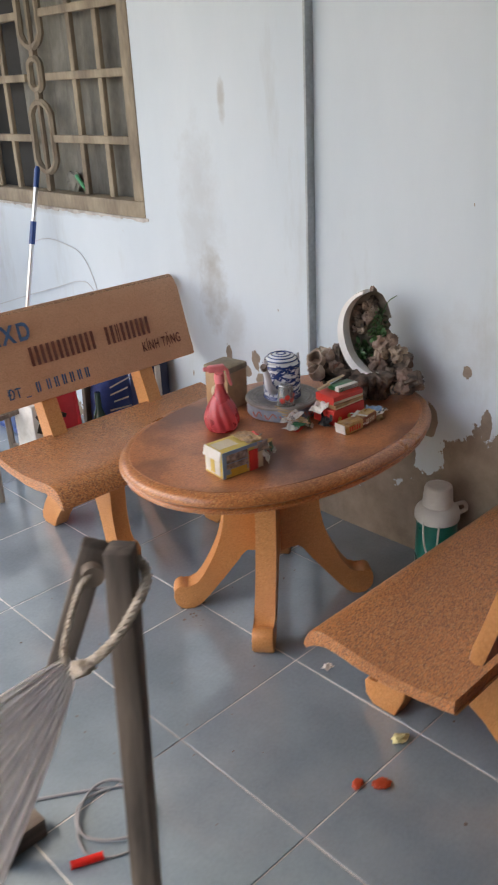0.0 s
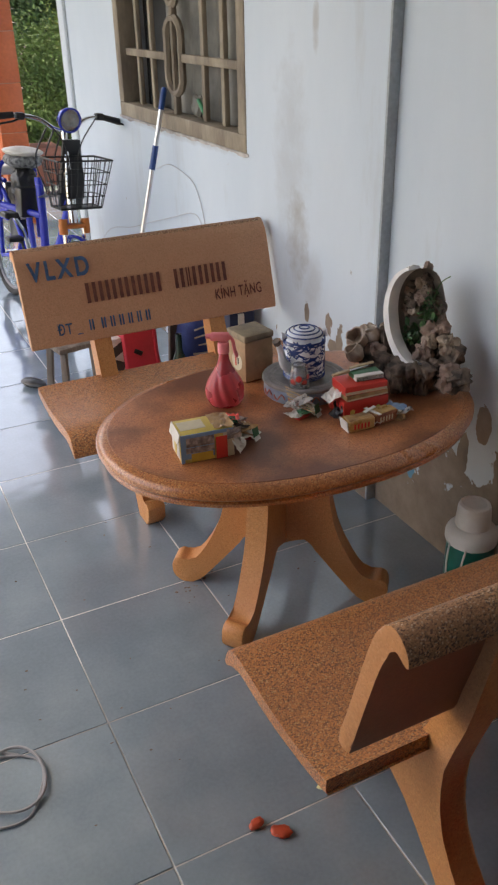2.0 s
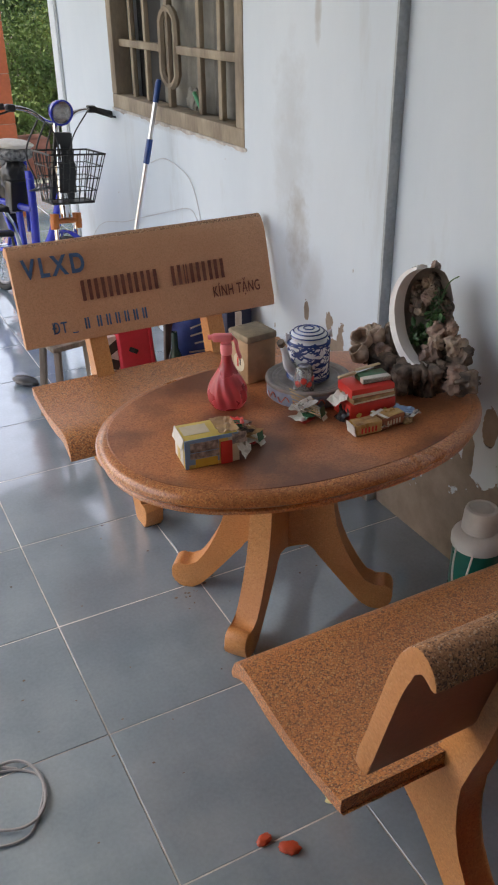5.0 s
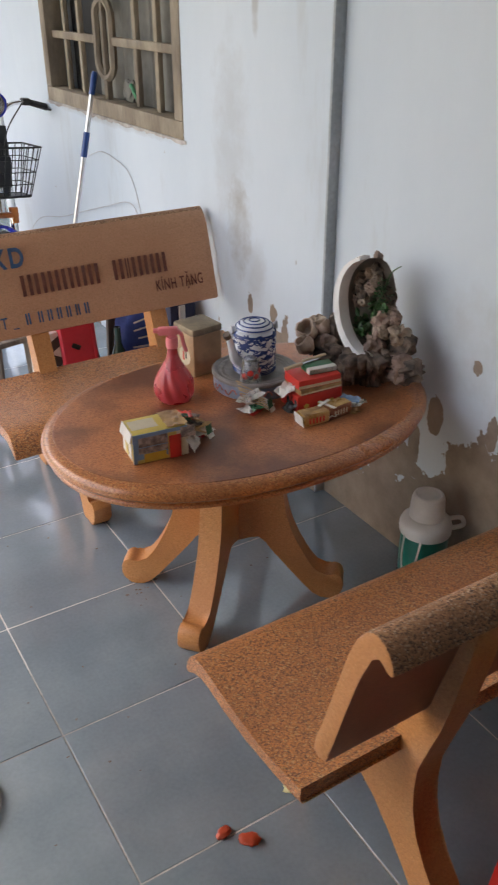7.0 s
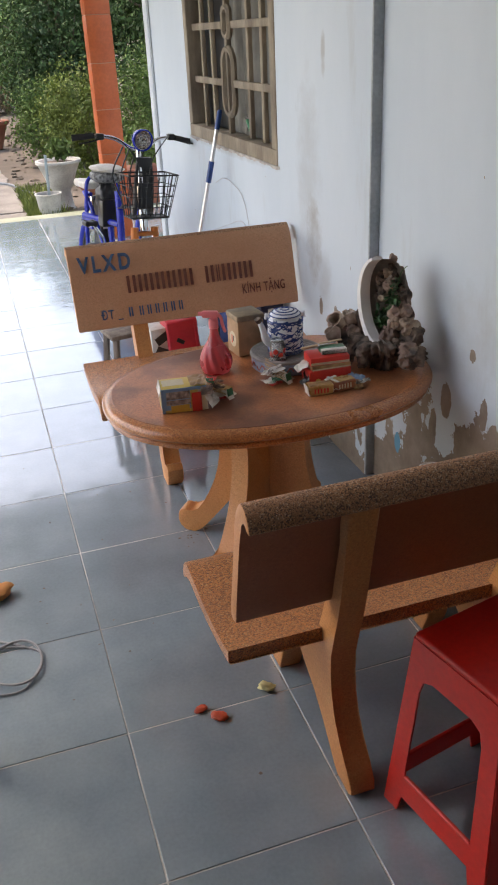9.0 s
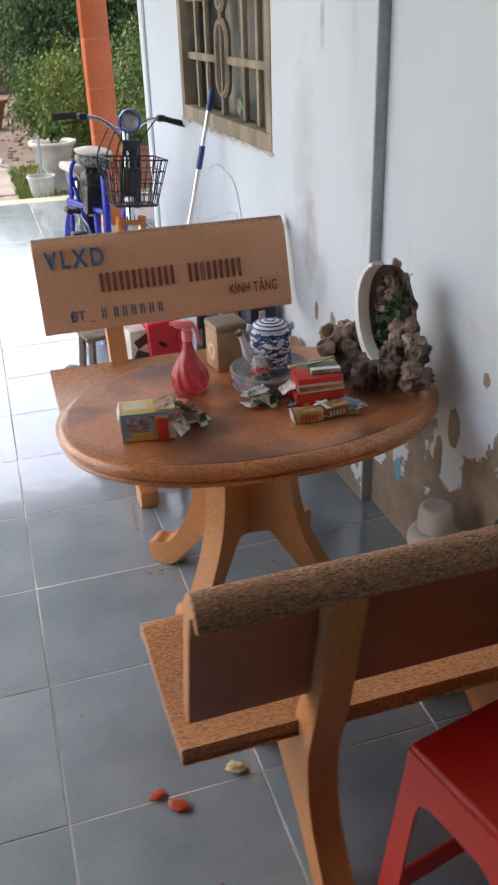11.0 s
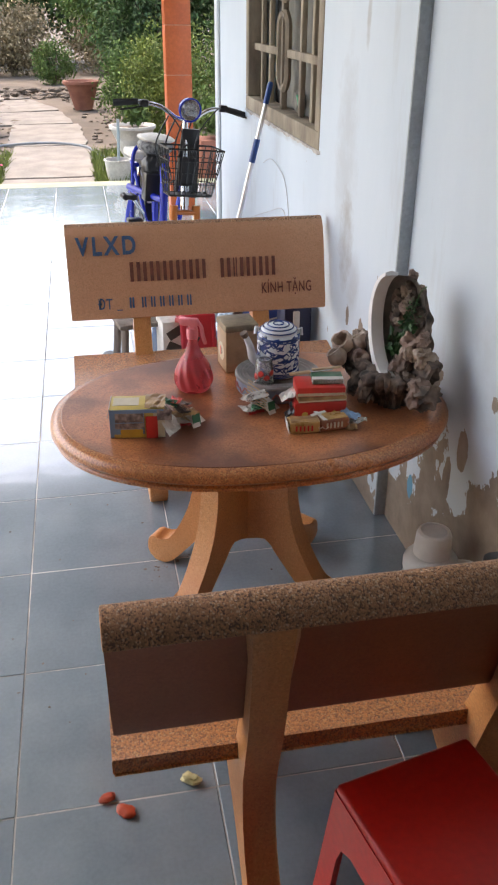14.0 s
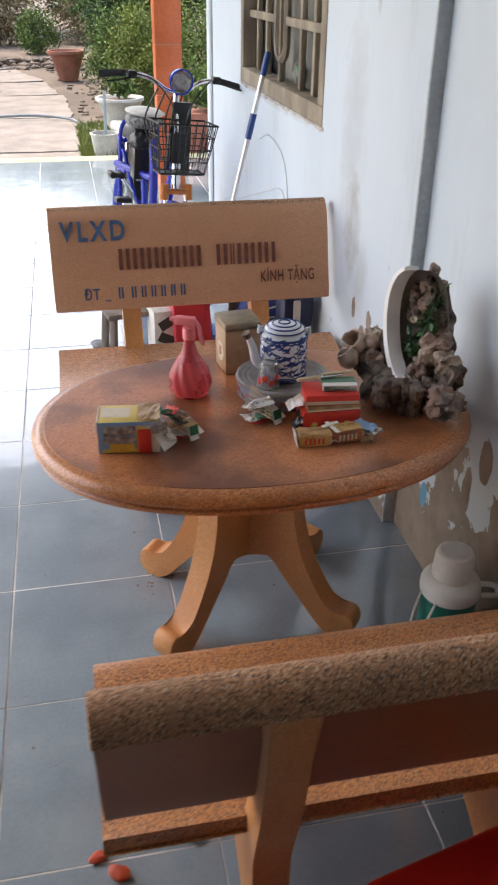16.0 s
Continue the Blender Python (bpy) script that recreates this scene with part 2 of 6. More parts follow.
# smooth cast rear faces, with their shade and red bounce put into the colour
M_REAR_SHADE = terrazzo("smooth_cast_rear_shade", (0.37, 0.115, 0.046), (0.33, 0.10, 0.04), (0.40, 0.13, 0.055), 260, (0.26, 0.08, 0.034), 0.6, 0.4, 0.05, 3.0, 0.05)
M_TOP = terrazzo("red_brown_terrazzo", (0.50, 0.18, 0.07), (0.36, 0.12, 0.048), (0.56, 0.235, 0.10), 330, (0.11, 0.032, 0.017), 0.85, 0.30, 0.05, 3.6, 0.10, spread=(0.46, 0.60))
M_RIM = terrazzo("polished_edge", (0.49, 0.18, 0.062), (0.30, 0.10, 0.036), (0.58, 0.28, 0.11), 330, (0.24, 0.085, 0.033), 0.6, 0.28, 0.08, 6)
for m, weight, gloss in ((M_TOP, 0.22, 0.35), (M_RIM, 0.4, 0.22), (M_BENCH, 0.35, 0.35)):
    m.node_tree.nodes["Principled BSDF"].inputs["Coat Weight"].default_value = weight
    m.node_tree.nodes["Principled BSDF"].inputs["Coat Roughness"].default_value = gloss
M_WINWOOD = surface("dusty_wood", (0.20, 0.155, 0.115), (0.38, 0.31, 0.225), 9, 0.8, 0.4, 70, stretch=(1, 1, 0.4))
M_CURTAIN = surface("dusty_curtain", (0.15, 0.145, 0.13), (0.29, 0.275, 0.24), 4, 0.9, 0.2, 50, stretch=(1, 1.5, 0.6))
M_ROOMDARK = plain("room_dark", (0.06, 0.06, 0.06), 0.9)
M_PILLAR = surface("brick_red_tile", (0.43, 0.088, 0.026), (0.51, 0.115, 0.036), 3, 0.35, 0.05, 60)
M_PILLAR_JOINT = plain("pale_joint", (0.45, 0.28, 0.2), 0.8)
# very dark so that the added unseen walls return little light
M_BLOCKER = surface("dark_light_blocker", (0.075, 0.055, 0.045), (0.12, 0.09, 0.075), 2, 0.85, 0.2, 60)
M_CEIL = surface("ceiling_paint", (0.42, 0.43, 0.43), (0.50, 0.51, 0.51), 2, 0.8, 0.05, 60)
M_DARKWOOD = surface("dark_old_wood", (0.065, 0.053, 0.046), (0.18, 0.145, 0.122), 9, 0.8, 0.4, 60, stretch=(3, 3, 0.35))
M_DARKWOOD2 = surface("grey_worn_wood", (0.13, 0.10, 0.08), (0.26, 0.21, 0.17), 9, 0.7, 0.4, 60, stretch=(3, 3, 0.35))
M_RED = surface("red_plastic", (0.55, 0.011, 0.006), (0.63, 0.017, 0.009), 4, 0.42, 0.05, 90)


# ---- building helpers ----
def mesh_from(bm, name, smooth=40):
    bmesh.ops.recalc_face_normals(bm, faces=bm.faces)
    bmesh.ops.scale(bm, vec=(K, K, K), verts=bm.verts)
    me = bpy.data.meshes.new(name)
    bm.to_mesh(me)
    bm.free()
    if smooth:
        me.shade_smooth()
        me.set_sharp_from_angle(angle=radians(smooth))
    return me


def placed(m):
    """The pose m of the plan, in metres."""
    return Matrix.Translation(m.translation * K) @ m.to_3x3().to_4x4()


def part(name, bm, material, parent=None, label="", smooth=40, at=None):
    me = mesh_from(bm, name, smooth)
    for m in material if isinstance(material, (list, tuple)) else (material,):
        me.materials.append(m)
    ob = new(name, me)
    if parent:
        ob.parent = parent
    if at is not None:
        ob.matrix_basis = placed(at)
    return tagged(ob, label) if label else ob


def thing(name, label, category, at, group="", kind=""):
    ob = new(name)
    ob.empty_display_size = 0.1
    ob.matrix_basis = placed(at)
    return tagged(ob, label, category, group, kind)


def single(name, bm, material, at, label, category, group="", kind="", smooth=40):
    return tagged(part(name, bm, material, None, "", smooth, at), label, category, group, kind)


def box(size, at=(0, 0, 0), bevel=0.0, seg=2, bm=None, turn=None):
    bm = bm or bmesh.new()
    m = Matrix.Translation(at) @ (turn or Matrix()) @ Matrix.Diagonal((*size, 1))
    r = bmesh.ops.create_cube(bm, size=1, matrix=m)
    if bevel:
        es = list({e for v in r["verts"] for e in v.link_edges})
        bmesh.ops.bevel(bm, geom=es, offset=bevel, segments=seg, affect="EDGES", profile=0.5)
    return bm


def prism(profile, x0, x1, bm=None, bevel=0.0):
    """A closed (y, z) outline pushed along x."""
    bm = bm or bmesh.new()
    a = [bm.verts.new((x0, y, z)) for y, z in profile]
    b = [bm.verts.new((x1, y, z)) for y, z in profile]
    k = len(profile)
    fs = [bm.faces.new(a), bm.faces.new(b[::-1])]
    fs += [bm.faces.new((a[i], b[i], b[(i + 1) % k], a[(i + 1) % k])) for i in range(k)]
    if bevel:
        es = [e for f in fs[:2] for e in f.edges]
        bmesh.ops.bevel(bm, geom=es, offset=bevel, segments=2, affect="EDGES", profile=0.5)
    return bm


def lathe(profile, steps=32, at=(0, 0, 0), bm=None, wave=None):
    """An (r, z) outline turned round z; wave(angle, z) may scale the radius."""
    bm = bm or bmesh.new()
    rings = []
    for r, z in profile:
        ring = []
        for i in range(steps):
            a = 2 * math.pi * i / steps
            q = r * (wave(a, z) if wave else 1)
            ring.append(bm.verts.new((at[0] + q * math.cos(a), at[1] + q * math.sin(a), at[2] + z)))
        rings.append(ring)
    for p, q in zip(rings, rings[1:]):
        for i in range(steps):
            j = (i + 1) % steps
            bm.faces.new((p[i], p[j], q[j], q[i]))
    if profile[0][0] > 1e-6:
        bm.faces.new(rings[0][::-1])
    if profile[-1][0] > 1e-6:
        bm.faces.new(rings[-1])
    return bm


def tube(points, radius, steps=8, bm=None, closed=False, flat=1.0):
    """A round bar along a path; radius may be one number or one for each point."""
    bm = bm or bmesh.new()
    pts = [Vector(p) for p in points]
    k = len(pts)
    rad = radius if isinstance(radius, (list, tuple)) else [radius] * k
    rings, up = [], Vector((0.13, 0.21, 0.97))
    for i, p in enumerate(pts):
        a = pts[(i - 1) % k] if closed or i > 0 else p
        c = pts[(i + 1) % k] if closed or i < k - 1 else p
        d = (c - a).normalized()
        if abs(d.dot(up)) > 0.95:
            up = Vector((0.9, 0.3, 0.1))
        s = d.cross(up).normalized()
        up = s.cross(d).normalized()
        rings.append([bm.verts.new(p + rad[i] * (math.cos(q) * s + flat * math.sin(q) * up)) for q in (2 * math.pi * j / steps for j in range(steps))])
    pairs = list(zip(rings, rings[1:])) + ([(rings[-1], rings[0])] if closed else [])
    for p, q in pairs:
        for j in range(steps):
            bm.faces.new((p[j], p[(j + 1) % steps], q[(j + 1) % steps], q[j]))
    if not closed:
        bm.faces.new(rings[0][::-1])
        bm.faces.new(rings[-1])
    return bm


def smooth_path(points, steps=6, closed=False):
    """A Catmull-Rom curve through the points."""
    p = [Vector(q) for q in points]
    k = len(p)
    out = []
    for i in range(k if closed else k - 1):
        a, b, c, d = (p[(i - 1) % k], p[i], p[(i + 1) % k], p[(i + 2) % k]) if closed else (p[max(i - 1, 0)], p[i], p[i + 1], p[min(i + 2, k - 1)])
        for s in range(steps):
            t = s / steps
            out.append(0.5 * (2 * b + (c - a) * t + (2 * a - 5 * b + 4 * c - d) * t * t + (3 * b - a - 3 * c + d) * t ** 3))
    return out if closed else out + [p[-1]]


def outline(points, steps=5):
    """A smooth closed (y, z) outline."""
    return [(q.x, q.y) for q in smooth_path([(a, b, 0) for a, b in points], steps, True)]


def lump(radius, seed, rough=0.35, detail=4, squash=(1, 1, 1), at=(0, 0, 0), bm=None, freq=1.8, ridge=0.0):
    """An uneven stone or root shape."""
    bm = bm or bmesh.new()
    r = bmesh.ops.create_icosphere(bm, subdivisions=detail, radius=1)
    for v in r["verts"]:
        p = v.co.copy()
        k = 1 + rough * noise.noise(p * freq + Vector((seed * 7.3, seed * 3.1, seed))) + rough * 0.5 * noise.noise(p * freq * 2.7 + Vector((seed, 5, 2)))
        if ridge:
            k -= ridge * abs(noise.noise(p * freq * 1.9 + Vector((3, seed, 9))))
        v.co = Vector(at) + Vector((p.x * squash[0], p.y * squash[1], p.z * squash[2])) * radius * k
    return bm


def root(points, radius, seed, steps=26, rings=12):
    """A gnarled root: a round bar with lengthwise ridges and knots."""
    pts = smooth_path(points, rings)
    k = len(pts)
    rad = [radius[0] + (radius[1] - radius[0]) * i / (k - 1) for i in range(k)]
    bm = tube(pts, rad, steps)
    for v in bm.verts:
        c = min(pts, key=lambda q: (q - v.co).length_squared)
        d = v.co - c
        u = d.normalized() * 1.6
        w = 1 + 0.55 * noise.noise(u + v.co * 14 + Vector((seed, 0, 0))) + 0.30 * noise.noise(u * 2.5 + v.co * 30 + Vector((0, seed, 0))) - 0.35 * abs(noise.noise(u * 3 + v.co * 20))
        v.co = c + d * w
    return bm


def crumple(w, d, h, seed, cuts=5, at=(0, 0, 0), bm=None):
    """A crumpled sheet of foil or paper with some thickness."""
    bm = bm or bmesh.new()
    top, low = {}, {}
    for i in range(cuts + 1):
        for j in range(cuts + 1):
            x, y = (i / cuts - 0.5) * w, (j / cuts - 0.5) * d
            z = h * (0.4 + 0.7 * noise.noise(Vector((i * 0.7 + seed * 5, j * 0.7, seed))))
            q = Vector(at) + Vector((x + 0.25 * w / cuts * noise.noise(Vector((i, j, seed + 4))), y + 0.25 * d / cuts * noise.noise(Vector((j, i, seed + 9))), max(0.001, z)))
            top[i, j] = bm.verts.new(q)
            low[i, j] = bm.verts.new(q - Vector((0, 0, 0.0009)))
    for i in range(cuts):
        for j in range(cuts):
            bm.faces.new((top[i, j], top[i + 1, j], top[i + 1, j + 1], top[i, j + 1]))
            bm.faces.new((low[i, j], low[i, j + 1], low[i + 1, j + 1], low[i + 1, j]))
    rim = [(i, 0) for i in range(cuts)] + [(cuts, j) for j in range(cuts)] + [(i, cuts) for i in range(cuts, 0, -1)] + [(0, j) for j in range(cuts, 0, -1)]
    for a, b in zip(rim, rim[1:] + rim[:1]):
        bm.faces.new((low[a], low[b], top[b], top[a]))
    return bm


def lettering(name, text, size, material, parent, at, width=None, thick=0.0004):
    """Flat painted characters in the built-in font."""
    cu = bpy.data.curves.new(name, "FONT")
    cu.body, cu.size, cu.extrude, cu.offset, cu.space_character = text, size, thick, size * (0.030 if size > 0.09 else 0.010), 1.0 + (0.35 if size > 0.09 else 0.12)
    tmp = bpy.data.objects.new(name, cu)
    me = bpy.data.meshes.new_from_object(tmp)
    bpy.data.objects.remove(tmp)
    if width:
        xs = [v.co.x for v in me.vertices]
        k, x0 = width / (max(xs) - min(xs)), min(xs)
        for v in me.vertices:
            v.co.x = (v.co.x - x0) * k
    for v in me.vertices:
        v.co *= K
    me.materials.clear()
    me.materials.append(material)
    ob = new(name, me)
    ob.parent, ob.matrix_basis = parent, placed(at)
    return ob


def leaves(count, centre, radii, size, seed, flat=0.0, hang=0.3, shell=0.55, clumps=14):
    """Many small folded leaves gathered in uneven clumps inside an ellipsoid, as one mesh."""
    rng = np.random.default_rng(seed)
    c = np.array(centre)
    r = np.array(radii)
    u = rng.normal(size=(clumps, 3))
    u /= np.linalg.norm(u, axis=1)[:, None]
    hubs = u * (shell + (1 - shell) * rng.random((clumps, 1))) * 0.75
    spread = 0.12 + 0.14 * rng.random(clumps)
    which = rng.integers(0, clumps, count)
    p = hubs[which] + rng.normal(size=(count, 3)) * spread[which][:, None]
    q = np.linalg.norm(p, axis=1)[:, None]
    p = c + p * np.minimum(1.0, (0.95 + 0.12 * rng.random((count, 1))) / np.maximum(q, 1e-6)) * r
    p[:, 2] = np.maximum(p[:, 2], 0.02 + 0.05 * rng.random(count) - 0.14)
    d = rng.normal(size=(count, 3))
    d[:, 2] = d[:, 2] * (1 - flat) - hang
    d /= np.linalg.norm(d, axis=1)[:, None]
    s = np.cross(d, rng.normal(size=(count, 3)))
    s /= np.linalg.norm(s, axis=1)[:, None]
    nrm = np.cross(d, s)
    k = (size * (0.6 + 0.8 * rng.random(count)))[:, None]
    v = np.stack([p, p + d * k * 0.5 + s * k * 0.26 + nrm * k * 0.08, p + d * k, p + d * k * 0.5 - s * k * 0.26 + nrm * k * 0.08], 1).reshape(-1, 3)
    f = np.arange(count * 4).reshape(-1, 4)
    tri = np.concatenate([f[:, [0, 1, 2]], f[:, [0, 2, 3]]])
    me = bpy.data.meshes.new("crown")
    me.from_pydata((v * K).tolist(), [], tri.tolist())
    me.update()
    return me


# ---- structure: porch floor, walls, roof ----
WX, WN, YJ, YE = 2.40, 2.442, 2.172, 6.0      # far wall face, near wall face, joint between them, house corner
floor = part("floor", box((5.0, 11.5, 0.12), (1.1, 3.27, -0.0616)), M_GROUT)
tagged(floor, "blue-grey ceramic tiled porch floor", "floor", kind="structure")


def wall_piece(name, size, at, mat, label):
    return tagged(part(name, box(size, at), mat), label, "wall", kind="structure")


wall_piece("wall_near", (0.2, YJ + 2.5, 3.2), (WN + 0.1, (YJ - 2.5) / 2, 1.6), M_WALL_NEAR, "pale blue wall with paint flaking off damp cement")
WY0, WY1, WZ0, WZ1 = 3.19, 4.86, 1.208, 2.50
bm = box((0.2, WY0 - YJ, 3.2), (WX + 0.1, (WY0 + YJ) / 2, 1.6))
box((0.2, YE - WY1, 3.2), (WX + 0.1, (YE + WY1) / 2, 1.6), bm=bm)
box((0.2, WY1 - WY0, WZ0), (WX + 0.1, (WY1 + WY0) / 2, WZ0 / 2), bm=bm)
box((0.2, WY1 - WY0, 3.2 - WZ1), (WX + 0.1, (WY1 + WY0) / 2, (3.2 + WZ1) / 2), bm=bm)
tagged(part("wall_far", bm, M_WALL_FAR), "pale blue painted house wall with scuffs and stains", "wall", kind="structure")
wall_piece("wall_return", (2.4, 0.2, 3.2), (WX + 0.2 + 1.2, YE - 0.1, 1.6), M_WALL, "pale blue painted house wall at the corner")
# two unseen walls added to keep light off the rear of the benches
wall_piece("blocker_back", (3.3, 0.2, 3.2), (0.91, -2.6, 1.6), M_BLOCKER, "unseen plain dark wall added behind the porch to block light")
wall_piece("blocker_left", (0.2, 3.3, 3.2), (-0.8, -0.85, 1.6), M_BLOCKER, "unseen plain dark wall added at the porch side to block light")
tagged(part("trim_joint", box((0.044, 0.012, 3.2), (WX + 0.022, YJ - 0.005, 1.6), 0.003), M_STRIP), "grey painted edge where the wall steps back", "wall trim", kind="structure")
tagged(part("trim_corner", box((0.016, 0.13, 3.2), (WX - 0.007, YE - 0.063, 1.6), 0.003), M_WALL), "pale flat plaster band down the house corner", "wall trim", kind="structure")
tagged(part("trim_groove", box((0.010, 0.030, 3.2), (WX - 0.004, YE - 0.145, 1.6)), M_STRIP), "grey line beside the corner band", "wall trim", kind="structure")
# unseen ceiling; its left and front edges are set to let sky light in
tagged(part("ceiling", box((3.3, 11.1, 0.1), (0.95, 2.85, 3.25)), M_CEIL), "plain painted porch ceiling, unseen, sized to shape the light", "ceiling", kind="structure")

# window with a carved wooden grille
window = thing("window_1", "dusty brown wooden window grille with carved chain loops", "window", pose(WX, 0, 0), kind="structure")
FW = 0.075
for nm, sz, at in (("window_sill", (0.10, WY1 - WY0, FW), (0.045, (WY0 + WY1) / 2, WZ0 + FW / 2)), ("window_head", (0.10, WY1 - WY0, FW), (0.045, (WY0 + WY1) / 2, WZ1 - FW / 2)),
                   ("window_jamb", (0.10, FW, WZ1 - WZ0 - 2 * FW), (0.045, WY0 + FW / 2, (WZ0 + WZ1) / 2)), ("window_jamb", (0.10, FW, WZ1 - WZ0 - 2 * FW), (0.045, WY1 - FW / 2, (WZ0 + WZ1) / 2))):
    part(nm, box(sz, at, 0.006), M_WINWOOD, window)
for z in (1.55, 1.845, 2.135):
    for ya, yb in ((WY0 + FW, 3.97), (4.17, WY1 - FW)):
        part("grille_rail", box((0.03, yb - ya, 0.038), (0.045, (ya + yb) / 2, z), 0.005), M_WINWOOD, window)
for y in (3.50, 3.72, 4.40, 4.61):
    part("grille_bar", box((0.026, 0.036, WZ1 - WZ0 - 2 * FW), (0.050, y, (WZ0 + WZ1) / 2), 0.005), M_WINWOOD, window)


def chain_link(yc, zc, ry, rz, bar, bars=True):
    pts = [(0.04, yc + ry * max(-1, min(1, 1.25 * math.cos(a))), zc + rz * (abs(math.sin(a)) ** 0.8) * (1 if math.sin(a) > 0 else -1)) for a in (2 * math.pi * i / 20 for i in range(20))]
    bm = tube(pts, bar, 6, closed=True)
    if bars:
        tube([(0.04, yc, zc - rz), (0.04, yc, zc + rz)], bar * 0.8, 6, bm)
    return part("grille_link", bm, M_WINWOOD, window, "carved oval wooden link")


for zc, ry, rz, bars in ((1.555, 0.095, 0.175, True), (1.86, 0.05, 0.075, False), (2.16, 0.095, 0.175, True)):
    chain_link(4.07, zc, ry, rz, 0.019, bars)
for za, zb in ((WZ0 + FW, 1.38), (1.73, 1.79), (1.93, 1.985), (2.33, WZ1 - FW)):
    part("grille_link", box((0.03, 0.04, zb - za), (0.042, 4.07, (za + zb) / 2), 0.004), M_WINWOOD, window)
bm = bmesh.new()
for i in range(84):
    y0 = WY0 + 0.05 + i * 1.08 / 84
    y1 = WY0 + 0.05 + (i + 1) * 1.08 / 84
    f = lambda y: 0.125 + 0.012 * math.sin(y * 42) + 0.008 * math.sin(y * 17 + 1)
    a, b, c, d = (bm.verts.new(q) for q in ((f(y0), y0, WZ0), (f(y1), y1, WZ0), (f(y1), y1, WZ1), (f(y0), y0, WZ1)))
    bm.faces.new((a, b, c, d))
bmesh.ops.remove_doubles(bm, verts=bm.verts, dist=0.0005)
bmesh.ops.solidify(bm, geom=list(bm.faces), thickness=0.003)
part("curtain", bm, M_CURTAIN, window, "dusty grey curtain behind the grille")
# near-black sheet in place of the unlit room, its darkness put into the colour
part("dark_room_sheet", box((0.02, WY1 - WY0, WZ1 - WZ0), (0.19, (WY0 + WY1) / 2, (WZ0 + WZ1) / 2)), M_ROOMDARK, window)

M_CRUMB = surface("broken_plaster", (0.34, 0.29, 0.26), (0.58, 0.54, 0.50), 12, 0.9, 0.5, 60)
bm = bmesh.new()
rows = []
for k in range(111):
    y = WY0 - 0.02 + k * (WY1 - WY0 + 0.04) / 110
    d = 0.008 + 0.018 * abs(noise.noise(Vector((y * 9, 1.3, 0)))) + 0.010 * abs(noise.noise(Vector((y * 40, 5.1, 0))))
    rows.append([bm.verts.new((x, y, z)) for x, z in ((0.004, WZ0 + 0.002), (-0.006, WZ0 - 0.001), (-0.004, WZ0 - d), (0.004, WZ0 - d - 0.003))])
for p, q in zip(rows, rows[1:]):
    for k in range(4):
        bm.faces.new((p[k], q[k], q[(k + 1) % 4], p[(k + 1) % 4]))
bm.faces.new(rows[0])
bm.faces.new(rows[-1][::-1])
part("plaster_edge", bm, M_CRUMB, window, "crumbling plaster under the sill")
single("cloth_bundle", lump(0.055, 12, 0.4, 3, (0.55, 1.0, 0.95), (0, 0, 0.05)), M_CURTAIN, pose(WX + 0.085, 3.90, WZ0 + FW), "dusty grey rag stuffed behind the window grille", "rag")
part("sill_cord", tube(smooth_path([(0, 0.04, 0.085), (0, 0.0, 0.05), (0, -0.05, 0.012), (0, -0.07, 0.008)], 5), 0.010, 8), plain("green_cord", (0.05, 0.30, 0.14), 0.4), window, "short green plastic cord", at=pose(0.062, 3.80, WZ0 + FW))

# brick-red pillar at the end of the porch
pillar = thing("pillar_1", "square porch pillar faced with brick-red tiles", "pillar", pose(2.31, 7.72, 0), kind="structure")
part("core", box((0.215, 0.215, 3.2), (0, 0, 1.6)), M_PILLAR_JOINT, pillar)
for k in range(8):
    part("tile_course", box((0.228, 0.228, 0.395), (0, 0, 0.2 + 0.4 * k), 0.004), M_PILLAR, pillar)


# ---- stone benches ----
L = 1.085
SEAT = [(-0.011, 0.426), (0.0, 0.425), (0.1, 0.408), (0.2, 0.404), (0.3, 0.412), (0.37, 0.42), (0.42, 0.416), (0.452, 0.394), (0.47, 0.35), (0.458, 0.34), (0.44, 0.36), (0.41, 0.374), (0.35, 0.376), (0.2, 0.362), (0.0, 0.389), (-0.011, 0.391)]
BACK = [(-0.034, 0.552), (-0.058, 0.645), (-0.085, 0.75), (-0.112, 0.854), (-0.126, 0.897), (-0.142, 0.932), (-0.166, 0.955), (-0.192, 0.952), (-0.212, 0.932), (-0.220, 0.905), (-0.207, 0.900), (-0.192, 0.918), (-0.176, 0.912), (-0.163, 0.88), (-0.146, 0.835), (-0.118, 0.73), (-0.088, 0.61), (-0.072, 0.552)]
LEG_REAR = [(-0.128, 0.86), (-0.045, 0.565), (0.0, 0.445), (0.03, 0.372), (0.30, 0.372), (0.255, 0.315), (0.19, 0.258), (0.12, 0.208), (0.05, 0.166), (-0.012, 0.118), (-0.065, 0.052), (-0.09, 0.012), (-0.105, 0.0), (-0.18, 0.0), (-0.198, 0.014), (-0.196, 0.04), (-0.165, 0.08), (-0.12, 0.125), (-0.085, 0.185), (-0.066, 0.25), (-0.060, 0.31), (-0.068, 0.375), (-0.088, 0.45), (-0.112, 0.53), (-0.128, 0.60), (-0.150, 0.72), (-0.178, 0.87)]
LEG_FRONT = [(0.20, 0.374), (0.40, 0.384), (0.385, 0.30), (0.375, 0.20), (0.385, 0.12), (0.405, 0.085), (0.435, 0.095), (0.455, 0.075), (0.45, 0.03), (0.42, 0.0), (0.34, 0.0), (0.305, 0.08), (0.29, 0.18), (0.265, 0.28)]
LEAN = math.degrees(math.atan2(0.078, 0.302 * (0.985 - 0.618) / 0.403))


